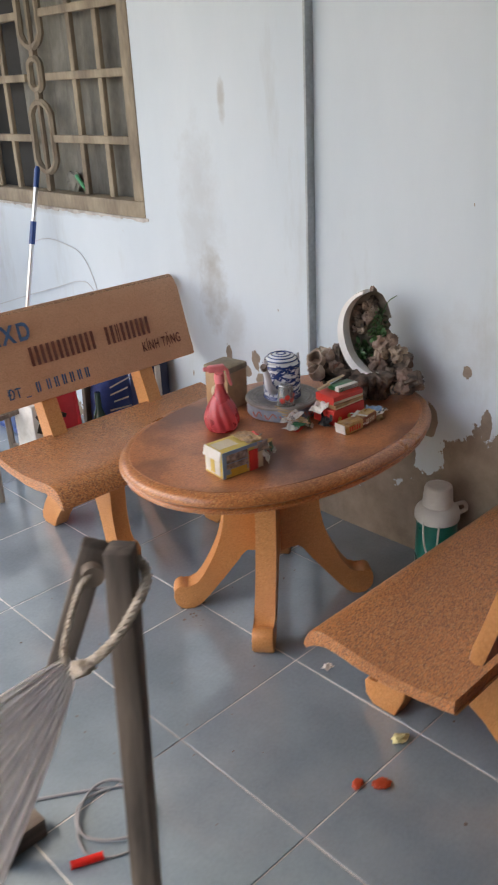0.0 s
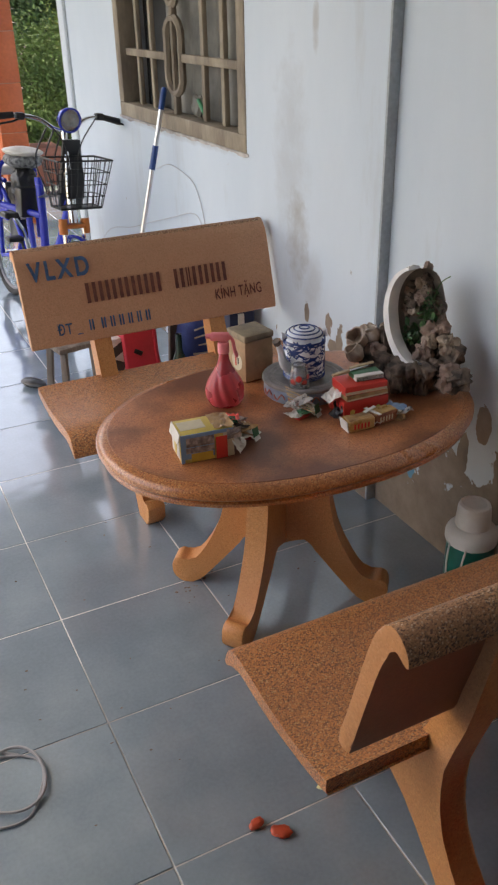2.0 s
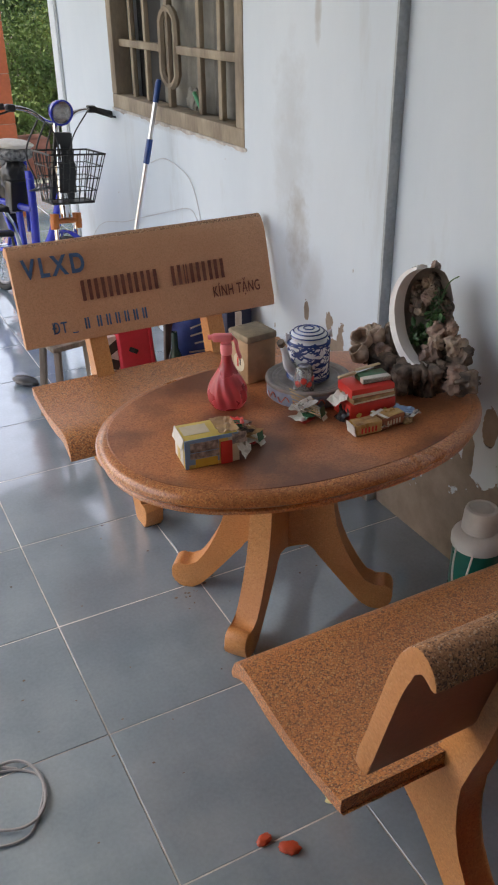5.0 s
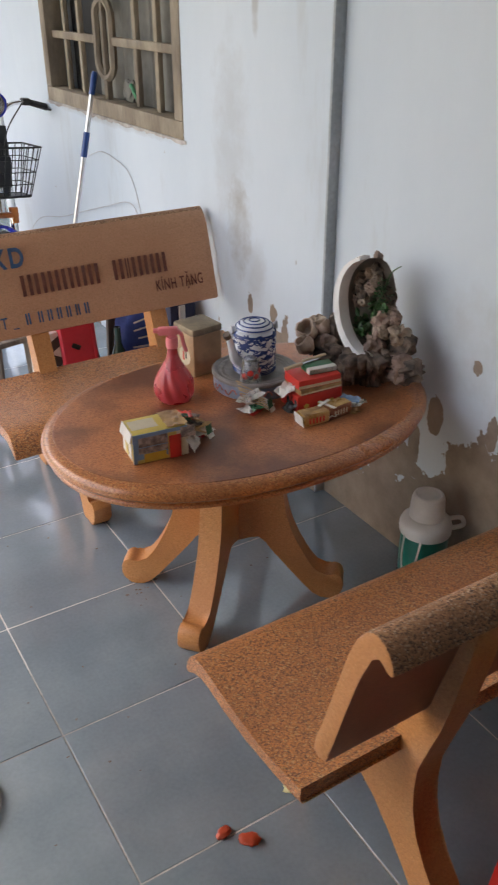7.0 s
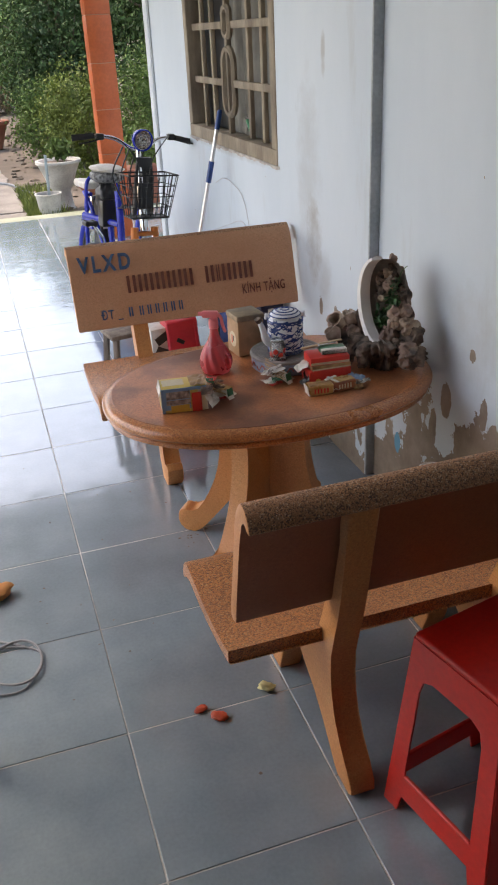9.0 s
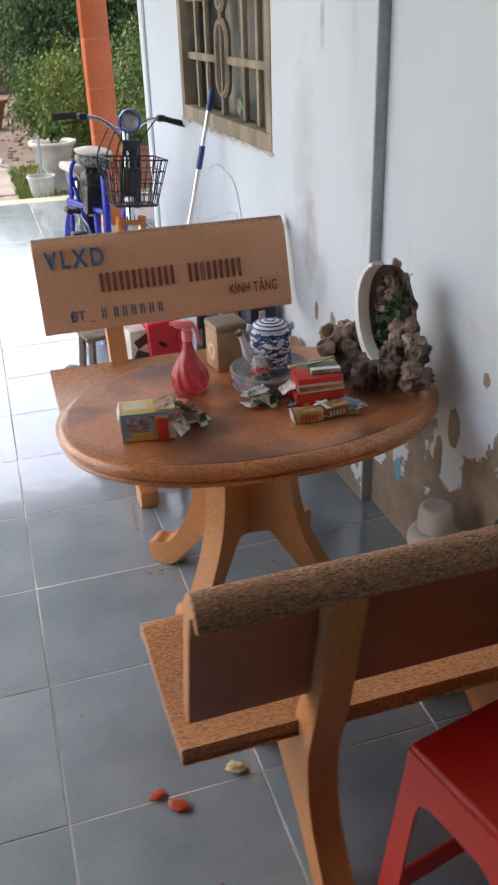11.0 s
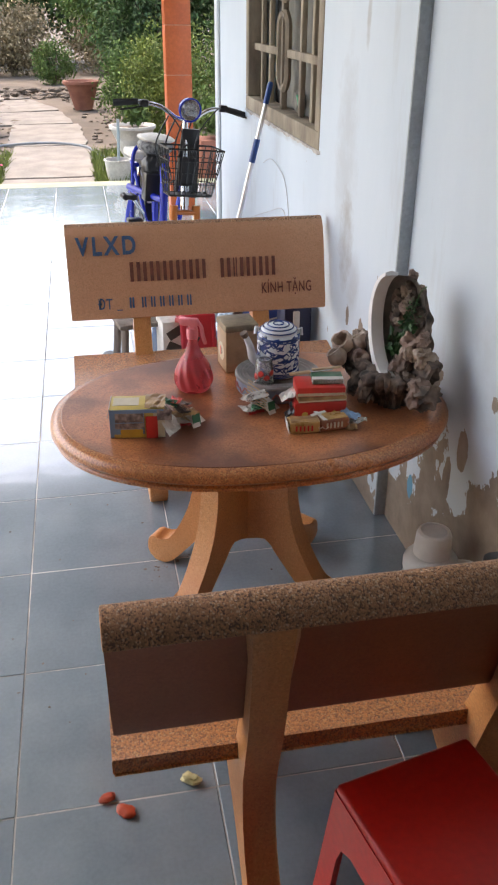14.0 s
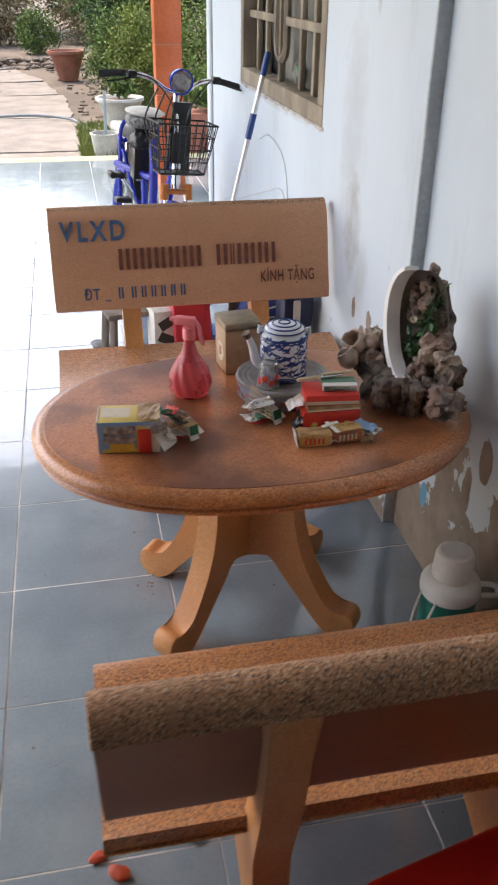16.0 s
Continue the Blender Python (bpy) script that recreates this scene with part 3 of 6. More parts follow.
def board(z0, z1):
    """The backrest's outline, from its lower edge z0 to its top z1."""
    return [(y, z0 + (z - 0.552) * (z1 - z0) / 0.403) for y, z in outline(BACK, 2)]


FAR0, FAR1 = 0.618, 0.974


def stone_bench(at, label, z0=0.560, z1=0.942, lift=0.0):
    taller = lambda prof: [(y, z + lift * min(1.0, z / 0.3)) for y, z in prof]
    bench = thing("stone_bench", label, "bench", at, "stone benches at the table")
    part("seat", prism(taller(outline(SEAT, 2)), -L / 2, L / 2, bevel=0.004), M_BENCH, bench)
    bm = prism(board(z0, z1), -L / 2 + 0.009, L / 2 - 0.006, bevel=0.004)
    bmesh.ops.recalc_face_normals(bm, faces=bm.faces)
    # faces turned to the rear get the darker colour that holds their shade
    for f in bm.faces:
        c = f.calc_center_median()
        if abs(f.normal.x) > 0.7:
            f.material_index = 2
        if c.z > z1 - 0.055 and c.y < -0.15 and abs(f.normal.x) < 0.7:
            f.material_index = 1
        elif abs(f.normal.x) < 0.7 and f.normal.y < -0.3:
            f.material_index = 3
    back = part("backrest", bm, (M_BACK, M_ROLL, M_LEG, M_REAR_SHADE), bench, "tan terrazzo board with a rolled weathered top")
    for x in (-0.252, 0.252):
        # the upper half widens towards the board
        bm = prism(taller(LEG_REAR), -0.035, 0.035)
        for v in bm.verts:
            if v.co.z > 0.8 and v.co.y > -0.15:
                v.co.x *= 1.9
        bmesh.ops.bevel(bm, geom=[e for e in bm.edges if e.verts[0].co.x * e.verts[1].co.x > 0], offset=0.006, segments=2, affect="EDGES", profile=0.5)
        part("rear_leg", bm, M_LEG, bench, at=pose(x, 0, 0))
        part("front_leg", prism(taller(LEG_FRONT), x - 0.036, x + 0.036, bevel=0.006), M_LEG, bench)
    return bench, back


near_bench, _ = stone_bench(pose(1.352 + L / 2, 0.780, 0), "ochre terrazzo stone bench with its back to the stool")
far_bench, far_back = stone_bench(pose(1.836, 2.836, 0, 0, 0, 180), "ochre terrazzo stone bench with painted words on its backrest", FAR0, FAR1, 0.045)

M_BLUEPAINT = surface("blue_stencil", (0.030, 0.075, 0.16), (0.055, 0.12, 0.22), 30, 0.7, 0, 150, fine=0.5)
M_REDPAINT = surface("maroon_stencil", (0.12, 0.028, 0.018), (0.19, 0.055, 0.03), 30, 0.7, 0, 150, fine=0.5)


def on_board(u, v):
    """u metres from the reader's left end, v metres down from the board's top."""
    z = FAR1 - 0.012 - v * math.cos(radians(LEAN))
    y = -0.034 - (z - FAR0) * math.tan(radians(LEAN)) + 0.0028
    return Matrix.Translation((L / 2 - u, y, z)) @ Matrix.Rotation(math.pi, 4, "Z") @ Matrix.Rotation(radians(90 - LEAN), 4, "X")


lettering("lettering", "VLXD", 0.1, M_BLUEPAINT, far_back, on_board(0.045, 0.10), 0.24)
lettering("lettering", "KÍNH TẶNG", 0.062, M_REDPAINT, far_back, on_board(0.80, 0.285), 0.215)
lettering("lettering", "ĐT _", 0.06, M_BLUEPAINT, far_back, on_board(0.115, 0.318), 0.10)


def bars(widths, start, v, height, mat, gap, stems):
    u = start
    for w in widths:
        if w < 0:
            u -= w
            continue
        bm = bmesh.new()
        if stems:
            for a, b, c, d in ((0.0, 0.34, 0, 1), (0.66, 1.0, 0, 1)):
                box(((b - a) * w, (d - c) * height, 0.0008), ((a + b) / 2 * w, (c + d) / 2 * height, 0), bm=bm)
        else:
            box((w, height, 0.0008), (w / 2, height / 2, 0), bm=bm)
        part("stencil_bar", bm, mat, far_back, at=on_board(u, v), smooth=0)
        u += w + gap


bars([0.042] * 6 + [-0.05] + [0.042, 0.016, 0.042, 0.042, 0.042], 0.255, 0.212, 0.078, M_REDPAINT, 0.012, True)
bars([0.018, -0.012] + [0.018] * 6, 0.245, 0.318, 0.043, M_BLUEPAINT, 0.0195, True)

# ---- oval stone table ----
TX, TY, TZ, TA, TB = 1.833, 1.778, 0.715, 0.594, 0.421
table = thing("stone_table", "oval red-brown terrazzo table on four curved legs", "table", pose(TX, TY, 0))


def oval(profile, mats_at=None, steps=72):
    bm = bmesh.new()
    rings = []
    for inset, z in profile:
        rings.append([bm.verts.new(((TA - inset) * math.copysign(abs(math.cos(a)) ** 0.92, math.cos(a)), (TB - inset) * math.copysign(abs(math.sin(a)) ** 0.92, math.sin(a)), z)) for a in (2 * math.pi * i / steps for i in range(steps))])
    for p, q in zip(rings, rings[1:]):
        for i in range(steps):
            bm.faces.new((p[i], p[(i + 1) % steps], q[(i + 1) % steps], q[i]))
    bm.faces.new(rings[0][::-1])
    bm.faces.new(rings[-1])
    return bm


part("table_edge", oval([(0.05, 0.646), (0.022, 0.648), (0.012, 0.654), (0.010, 0.664), (0.017, 0.671), (0.007, 0.675), (0.0, 0.683), (0.0, 0.692), (0.004, 0.701), (0.012, 0.7085), (0.024, 0.7125), (0.034, 0.7135), (0.05, 0.7135)]), M_RIM, table, "moulded polished rim")
part("tabletop", oval([(0.033, 0.700), (0.033, 0.7142), (0.035, TZ), (0.06, TZ)]), M_TOP, table, "stained red-brown top", smooth=20)
TLEG = [(0.0, 0.645), (0.20, 0.645), (0.178, 0.56), (0.168, 0.46), (0.175, 0.36), (0.20, 0.26), (0.245, 0.165), (0.285, 0.108), (0.318, 0.09), (0.342, 0.100), (0.366, 0.088), (0.374, 0.055), (0.362, 0.02), (0.34, 0.0), (0.30, 0.0), (0.262, 0.03), (0.21, 0.09), (0.165, 0.145), (0.125, 0.195), (0.092, 0.236), (0.0, 0.237)]
for sx, sy in ((-1, -1), (1, -1), (1, 1), (-1, 1)):
    ang = math.degrees(math.atan2(sy * 0.215, sx * 0.27)) - 90
    part("leg", prism(outline(TLEG, 3), -0.036, 0.036, bevel=0.005), M_LEG, table, at=pose(-0.008, 0.062, 0, 0, 0, ang))


# ---- things on the table ----
M_SPRAYBODY = plain("red_translucent_plastic", (0.78, 0.10, 0.12), 0.28, 0, 0.45)
M_PINK = plain("pink_plastic", (0.85, 0.22, 0.24), 0.4)
M_TIN = surface("old_beige_tin", (0.36, 0.205, 0.105), (0.47, 0.29, 0.16), 12, 0.45, 0.1, 60)
M_TINTOP = surface("rusty_lid", (0.16, 0.12, 0.08), (0.34, 0.26, 0.17), 16, 0.55, 0.25, 60, metal=0.3)
M_CREAM = plain("cream_print", (0.62, 0.53, 0.38), 0.5)
M_INK = plain("dark_print", (0.06, 0.05, 0.04), 0.5)
M_PORCELAIN = plain("white_porcelain", (0.72, 0.75, 0.80), 0.15)
M_COBALT = plain("cobalt_glaze", (0.02, 0.05, 0.20), 0.15)
M_TRAY = surface("blue_printed_tin", (0.20, 0.26, 0.36), (0.32, 0.36, 0.43), 20, 0.4, 0.05, 70)
M_TRAYTOP = surface("dusty_tray", (0.20, 0.18, 0.17), (0.34, 0.31, 0.29), 16, 0.5, 0.1, 80, metal=0.2)
M_PATTERN = plain("coral_print", (0.55, 0.18, 0.14), 0.45)
M_GLASS = plain("clear_glass", (0.9, 0.9, 0.9), 0.06, 0, 0.9, 0.0)
M_REDPRINT = plain("red_print", (0.65, 0.04, 0.03), 0.4)
M_YELLOW = plain("yellow_card", (0.64, 0.47, 0.12), 0.45)
M_BLUECARD = plain("blue_card", (0.20, 0.33, 0.50), 0.45)
M_PAPER = surface("white_paper", (0.58, 0.55, 0.50), (0.76, 0.73, 0.68), 12, 0.7, 0.1, 60)
M_BROWNPACK = surface("brown_wrap", (0.25, 0.13, 0.06), (0.52, 0.32, 0.14), 28, 0.35, 0.1, 80)
M_GREEN = plain("green_plastic", (0.02, 0.14, 0.06), 0.35)
M_FOIL = surface("silver_foil", (0.55, 0.53, 0.50), (0.80, 0.78, 0.75), 40, 0.3, 0.3, 90, metal=0.7)
M_DRIFT = surface("dark_driftwood", (0.030, 0.022, 0.018), (0.22, 0.16, 0.125), 30, 0.82, 0.8, 60)
M_SHELL = surface("pale_root_and_shell", (0.19, 0.13, 0.095), (0.52, 0.41, 0.32), 26, 0.6, 0.6, 50)
M_PINKROCK = surface("pinkish_stone", (0.13, 0.085, 0.07), (0.36, 0.25, 0.20), 16, 0.7, 0.6, 50)
M_WHITERING = plain("white_plaster", (0.80, 0.79, 0.77), 0.5)
M_LEAFDARK = surface("glossy_leaf", (0.015, 0.06, 0.018), (0.05, 0.14, 0.04), 20, 0.4, 0, island=0.4)
M_STICK = surface("pale_sticks", (0.42, 0.28, 0.15), (0.62, 0.46, 0.28), 20, 0.6)
M_WOODPALE = surface("pale_wood", (0.50, 0.34, 0.2), (0.62, 0.45, 0.28), 20, 0.5)
M_STEEL = plain("steel", (0.55, 0.55, 0.55), 0.25, 1.0)
M_BLACK = plain("black_plastic", (0.015, 0.015, 0.016), 0.35)
T = TZ + 0.0005

# spray bottle
spray = thing("spray_bottle", "red translucent spray bottle with a pink trigger", "spray bottle", pose(1.675, 1.905, T, 0, 0, 155))
twist = lambda a, z: 1 + 0.06 * math.sin(11 * a + z * 60) * max(0, min(1, (0.12 - z) * 18)) * max(0, min(1, z * 30))
body_profile = [(0.0, 0.0), (0.041, 0.0), (0.050, 0.006), (0.056, 0.022), (0.057, 0.042), (0.053, 0.064), (0.044, 0.086), (0.033, 0.106), (0.023, 0.124), (0.017, 0.142), (0.0145, 0.158), (0.0145, 0.170), (0.0, 0.170)]
part("bottle", lathe([(q.x, q.y) for q in smooth_path([(a, b, 0) for a, b in body_profile], 3)], 110, wave=twist), M_SPRAYBODY, spray)
head = lathe([(0.0, 0.164), (0.017, 0.164), (0.0175, 0.182), (0.0165, 0.196), (0.0, 0.196)], 20)
box((0.058, 0.022, 0.024), (0.010, 0, 0.214), 0.006, bm=head)
box((0.022, 0.018, 0.026), (-0.002, 0, 0.196), 0.004, bm=head)
part("sprayer_head", head, M_PINK, spray, "pink sprayer head")
part("nozzle", lathe([(0.0, 0.0), (0.008, 0.0), (0.007, 0.014), (0.0, 0.014)], 12), M_PINK, spray, at=pose(0.038, 0, 0.216, 0, 90, 0))
part("trigger", tube(smooth_path([(-0.016, 0, 0.216), (-0.028, 0, 0.200), (-0.032, 0, 0.175), (-0.040, 0, 0.148)], 4), [0.006] * 12 + [0.0035], 8), M_PINK, spray)

# square tea tin
tin = thing("tea_tin", "square beige tea tin with a rusty lid and round emblem", "tin", pose(1.838, 2.055, T, 0, 0, 6))
part("tin_body", box((0.108, 0.108, 0.138), (0, 0, 0.069), 0.008), M_TIN, tin)
part("lid", box((0.112, 0.112, 0.024), (0, 0, 0.148), 0.007), M_TINTOP, tin, "worn rusty lid")
emblem = part("emblem", lathe([(0.0, 0.0), (0.030, 0.0), (0.030, 0.0008), (0.0, 0.0008)], 24), M_CREAM, tin, at=pose(-0.0543, -0.005, 0.062, 0, -90, 0))
part("emblem_bar", box((0.03, 0.007, 0.0008), (0, 0.006, 0.0012)), M_REDPRINT, emblem)
part("emblem_bar", box((0.022, 0.006, 0.0008), (0.004, -0.008, 0.0012)), M_INK, emblem)

# round tin used as tea tray
tray = thing("round_tin", "round blue printed biscuit tin used as a tea tray", "tin", pose(1.930, 1.865, T))
part("tin_body", lathe([(0.0, 0.0), (0.122, 0.0), (0.127, 0.005), (0.127, 0.043), (0.0, 0.043)], 48), M_TRAY, tray)
part("lid", lathe([(0.0, 0.0435), (0.129, 0.0435), (0.132, 0.047), (0.131, 0.054), (0.126, 0.057), (0.119, 0.055), (0.115, 0.051), (0.108, 0.0535), (0.101, 0.050), (0.094, 0.0525), (0.087, 0.049), (0.0, 0.049)], 48), M_TRAYTOP, tray, "dusty grey stepped lid")
for i in range(9):
    a0 = radians(180 + i * 24)
    pts = [(0.1285 * math.cos(a0 + s * 0.055), 0.1285 * math.sin(a0 + s * 0.055), 0.022 + 0.011 * math.sin(s * 1.15)) for s in range(-3, 4)]
    part("painted_scroll", tube(pts, 0.0022, 5), M_PATTERN, tray)

# teapot
pot = thing("teapot", "blue and white porcelain teapot with wire handle lugs", "teapot", pose(1.930, 1.868, T + 0.049))
pot.scale = (1.12, 1.12, 1.2)
part("pot_body", lathe([(0.0, 0.0), (0.052, 0.0), (0.056, 0.004), (0.057, 0.02), (0.057, 0.095), (0.054, 0.106), (0.046, 0.112), (0.0, 0.112)], 40), M_PORCELAIN, pot)
part("lid", lathe([(0.0, 0.1125), (0.050, 0.1125), (0.0505, 0.116), (0.047, 0.1205), (0.038, 0.1265), (0.024, 0.1305), (0.010, 0.132), (0.0, 0.1322)], 32), M_PORCELAIN, pot, "domed porcelain lid")
for r, z in ((0.0495, 0.1175), (0.0405, 0.1252), (0.0285, 0.1296), (0.0135, 0.1320)):
    part("lid_ring", tube([(r * math.cos(a), r * math.sin(a), z) for a in (2 * math.pi * i / 28 for i in range(28))], 0.0022, 5, closed=True), M_COBALT, pot)
for z in (0.006, 0.010, 0.014, 0.097, 0.102, 0.1045):
    part("blue_band", tube([(0.0572 * math.cos(a), 0.0572 * math.sin(a), z) for a in (2 * math.pi * i / 36 for i in range(36))], 0.0016, 5, closed=True), M_COBALT, pot)
rng = random.Random(5)
for k in range(190):
    a, z = rng.uniform(0, 2 * math.pi), rng.uniform(0.020, 0.107)
    w = rng.uniform(0.006, 0.016)
    rad = [0.0012, 0.0035, rng.uniform(0.006, 0.010), 0.0035, 0.0012]
    pts = [((0.0579 - rad[s + 2]) * math.cos(a + s * w / 0.1), (0.0579 - rad[s + 2]) * math.sin(a + s * w / 0.1), z + s * rng.uniform(-0.004, 0.005)) for s in range(-2, 3)]
    part("painted_leaf", tube(pts, rad, 10), M_COBALT, pot)
part("spout", tube(smooth_path([(-0.050, -0.012, 0.035), (-0.072, -0.017, 0.052), (-0.082, -0.019, 0.085), (-0.096, -0.022, 0.116)], 5), [0.016 - 0.0006 * i for i in range(16)], 12), M_PORCELAIN, pot)
part("spout_tip", tube([(-0.094, -0.0215, 0.110), (-0.100, -0.023, 0.121)], [0.0095, 0.0105], 12), M_DRIFT, pot, "chipped dark spout tip")
for s in (-1, 1):
    part("lug", tube([(0.0, s * 0.050, 0.103), (0, s * 0.054, 0.118), (0, s * 0.060, 0.122), (0, s * 0.062, 0.104)], 0.0045, 8), M_PORCELAIN, pot, at=pose(0, 0, 0, 0, 0, 75))

# tumbler
glass = thing("drinking_glass", "upturned drinking glass with a red print", "glass", pose(1.872, 1.795, T + 0.052))
glass.scale = (1.2, 1.2, 1.1)
part("glass_wall", lathe([(0.026, 0.0), (0.0265, 0.003), (0.020, 0.064), (0.016, 0.068), (0.0, 0.068), (0.0, 0.064), (0.017, 0.062), (0.0235, 0.0)], 28), M_GLASS, glass)
for i in range(4):
    part("red_flower", lump(0.008, i + 3, 0.4, 1, (0.5, 1.2, 1.2), (0.0215, 0, 0.022 + 0.01 * (i % 2))), M_REDPRINT, glass, at=pose(0, 0, 0, 0, 0, 200 + 38 * i))

# torn carton
carton = thing("torn_carton", "torn yellow and blue carton with a red patch", "carton", pose(1.486, 1.646, T, 0, 0, -7))
part("carton_body", box((0.145, 0.092, 0.086), (0, 0, 0.0435), 0.003), M_YELLOW, carton)
part("side_panel", box((0.088, 0.0016, 0.07), (-0.024, -0.0465, 0.048)), M_BLUECARD, carton, "blue bordered side print")
M_PHOTO = surface("faded_print", (0.16, 0.12, 0.11), (0.42, 0.34, 0.30), 60, 0.45, 0, 120, fine=0.5)
part("side_panel", box((0.076, 0.0016, 0.026), (-0.02, -0.0478, 0.062)), M_PHOTO, carton)
part("top_print", box((0.07, 0.05, 0.0012), (-0.03, 0.004, 0.0868)), M_CREAM, carton)
part("side_panel", box((0.078, 0.0016, 0.016), (-0.02, -0.0478, 0.038)), M_PHOTO, carton)
part("side_panel", box((0.06, 0.0016, 0.024), (-0.015, -0.048, 0.016)), plain("orange_print", (0.62, 0.36, 0.05), 0.45), carton)
part("red_patch", box((0.032, 0.003, 0.066), (0.040, -0.0478, 0.033), 0.0012), M_REDPRINT, carton, "red patch")
part("edge_strip", box((0.146, 0.0018, 0.010), (0, -0.0468, 0.081)), M_BLUECARD, carton, "blue edge")
part("edge_strip", box((0.010, 0.0018, 0.080), (-0.068, -0.0470, 0.043)), M_BLUECARD, carton)
part("worn_side", box((0.030, 0.0018, 0.080), (0.060, -0.0466, 0.042)), M_CREAM, carton, "scuffed bare card")
part("end_flap", box((0.0018, 0.086, 0.03), (-0.0765, 0, 0.074), turn=Matrix.Rotation(radians(14), 4, "Y")), M_PAPER, carton)
part("end_panel", box((0.0016, 0.074, 0.05), (-0.0735, 0.002, 0.034)), M_PAPER, carton)
part("end_panel", box((0.0016, 0.02, 0.042), (-0.0748, 0.002, 0.034)), M_YELLOW, carton)
part("torn_corner", crumple(0.055, 0.088, 0.010, 3, 5, (0.05, 0, 0.087)), M_BROWNPACK, carton, "torn paper corner", smooth=0)
part("torn_corner", crumple(0.05, 0.07, 0.018, 8, 5), M_PAPER, carton, "torn white flap", smooth=0, at=pose(0.082, -0.01, 0.05, 0, 70, 10))
part("torn_corner", crumple(0.045, 0.05, 0.016, 18, 5), M_PAPER, carton, smooth=0, at=pose(0.088, -0.035, 0.03, 20, 62, -20))
part("torn_corner", crumple(0.04, 0.03, 0.01, 19, 4), M_PHOTO, carton, smooth=0, at=pose(0.075, -0.046, 0.07, 84, 0, 0))
part("torn_corner", crumple(0.05, 0.03, 0.01, 20, 4), M_GREEN, carton, smooth=0, at=pose(0.085, 0.03, 0.07, 10, 20, 0))


def litter(name, label, at, mats, seed, sticks=5, size=0.05):
    """A small heap of crumpled wrappers and loose sticks."""
    heap = thing(name, label, "wrapper", at)
    r = random.Random(seed)
    for i, m in enumerate(mats):
        part("wrapper", crumple(size * r.uniform(0.8, 1.3), size * r.uniform(0.5, 0.9), size * r.uniform(0.2, 0.45), seed + i, 5), m, heap, smooth=0, at=pose(r.uniform(-0.02, 0.02), r.uniform(-0.015, 0.015), 0.002 + 0.012 * i, r.uniform(-12, 12), r.uniform(-12, 12), r.uniform(0, 180)))
    for i in range(sticks):
        part("stick", tube([(-0.040, 0, -0.008), (0.040, 0, 0.012)], 0.0021, 6), M_STICK, heap, at=pose(-0.012 + 0.004 * i, -0.018 + 0.012 * i, 0.030 + 0.003 * i, 0, r.uniform(0, 8), 128 + r.uniform(-7, 7)))
    if sticks:
        for dx, dy, w, d, tilt, spin, m in ((0.030, 0.004, 0.046, 0.060, 24, 35, M_PAPER), (0.036, -0.026, 0.026, 0.032, 78, 30, M_GREEN), (0.034, -0.040, 0.026, 0.012, 60, 30, M_PAPER), (-0.010, -0.020, 0.050, 0.018, 6, 20, M_REDPRINT)):
            part("torn_card", box((w, d, 0.0014), (0, 0, 0)), m, heap, smooth=0, at=pose(dx, dy, 0.004 + 0.5 * d * math.sin(radians(tilt)), tilt, 0, spin))
    return heap


litter("snack_wrapper", "torn red and white snack wrapper beside the carton", pose(1.612, 1.672, T), (M_REDPRINT, M_PAPER, M_BROWNPACK, M_DRIFT, M_PHOTO, M_REDPRINT), 11, 5, 0.058)
litter("toothpick_pack", "open foil packet with pale sticks beside the tray", pose(1.838, 1.716, T), (M_PAPER, M_GREEN, M_FOIL, M_FOIL), 23, 7, 0.055)

# stack of red boxes
stack = [("biscuit_box", "crushed red biscuit box at the bottom of the pile", (0.150, 0.095, 0.052), M_REDPRINT, 0, -4, 0), ("paper_packet", "flattened beige paper packet between two boxes", (0.140, 0.09, 0.016), M_BROWNPACK, 0.0525, -2, 0.004), ("card_box", "flat red card box with a worn lid", (0.138, 0.088, 0.028), M_REDPRINT, 0.069, -6, 0.002)]
for nm, lb, sz, m, z, turn, dx in stack:
    b = thing(nm, lb, "box", pose(2.005 + dx, 1.672, T + z, 0, 0, turn))
    part("box_body", box(sz, (0, 0, sz[2] / 2), 0.0025), m, b)
    if nm == "biscuit_box":
        for i, x in enumerate((-0.045, 0.0, 0.04)):
            part("gold_print", lump(0.010, i, 0.3, 1, (1, 0.12, 0.8), (x, -sz[1] / 2 - 0.0006, 0.018)), M_YELLOW, b)
        part("torn_end", crumple(0.05, 0.05, 0.02, 31, 5), M_BLACK, b, smooth=0, at=pose(-0.078, -0.02, 0.012, 0, -60, 0))
        part("torn_end", crumple(0.05, 0.06, 0.025, 33, 5), M_PAPER, b, smooth=0, at=pose(-0.082, 0.01, 0.05, 0, -30, 0))
    else:
        part("edge_strip", box((sz[0] * 0.98, 0.001, sz[2] * 0.3), (0, -sz[1] / 2 - 0.0006, sz[2] * 0.25)), M_CREAM, b)
knife = thing("cigarette_packet", "green and white packet on top of the boxes", "packet", pose(2.03, 1.675, T + 0.0975, 0, 0, -8))
part("packet_body", box((0.088, 0.056, 0.016), (0, 0, 0.008), 0.002), M_GREEN, knife)
part("packet_band", box((0.089, 0.02, 0.0165), (0, -0.018, 0.0083), 0.002), M_PAPER, knife)
fruit = thing("fruit_knife", "small knife with a pale wooden handle on the packets", "knife", pose(1.985, 1.70, T + 0.117, 0, 0, 8))
part("handle", box((0.065, 0.013, 0.009), (-0.03, 0, 0), 0.004), M_WOODPALE, fruit)
part("blade", box((0.07, 0.014, 0.0014), (0.036, 0, 0)), M_STEEL, fruit)
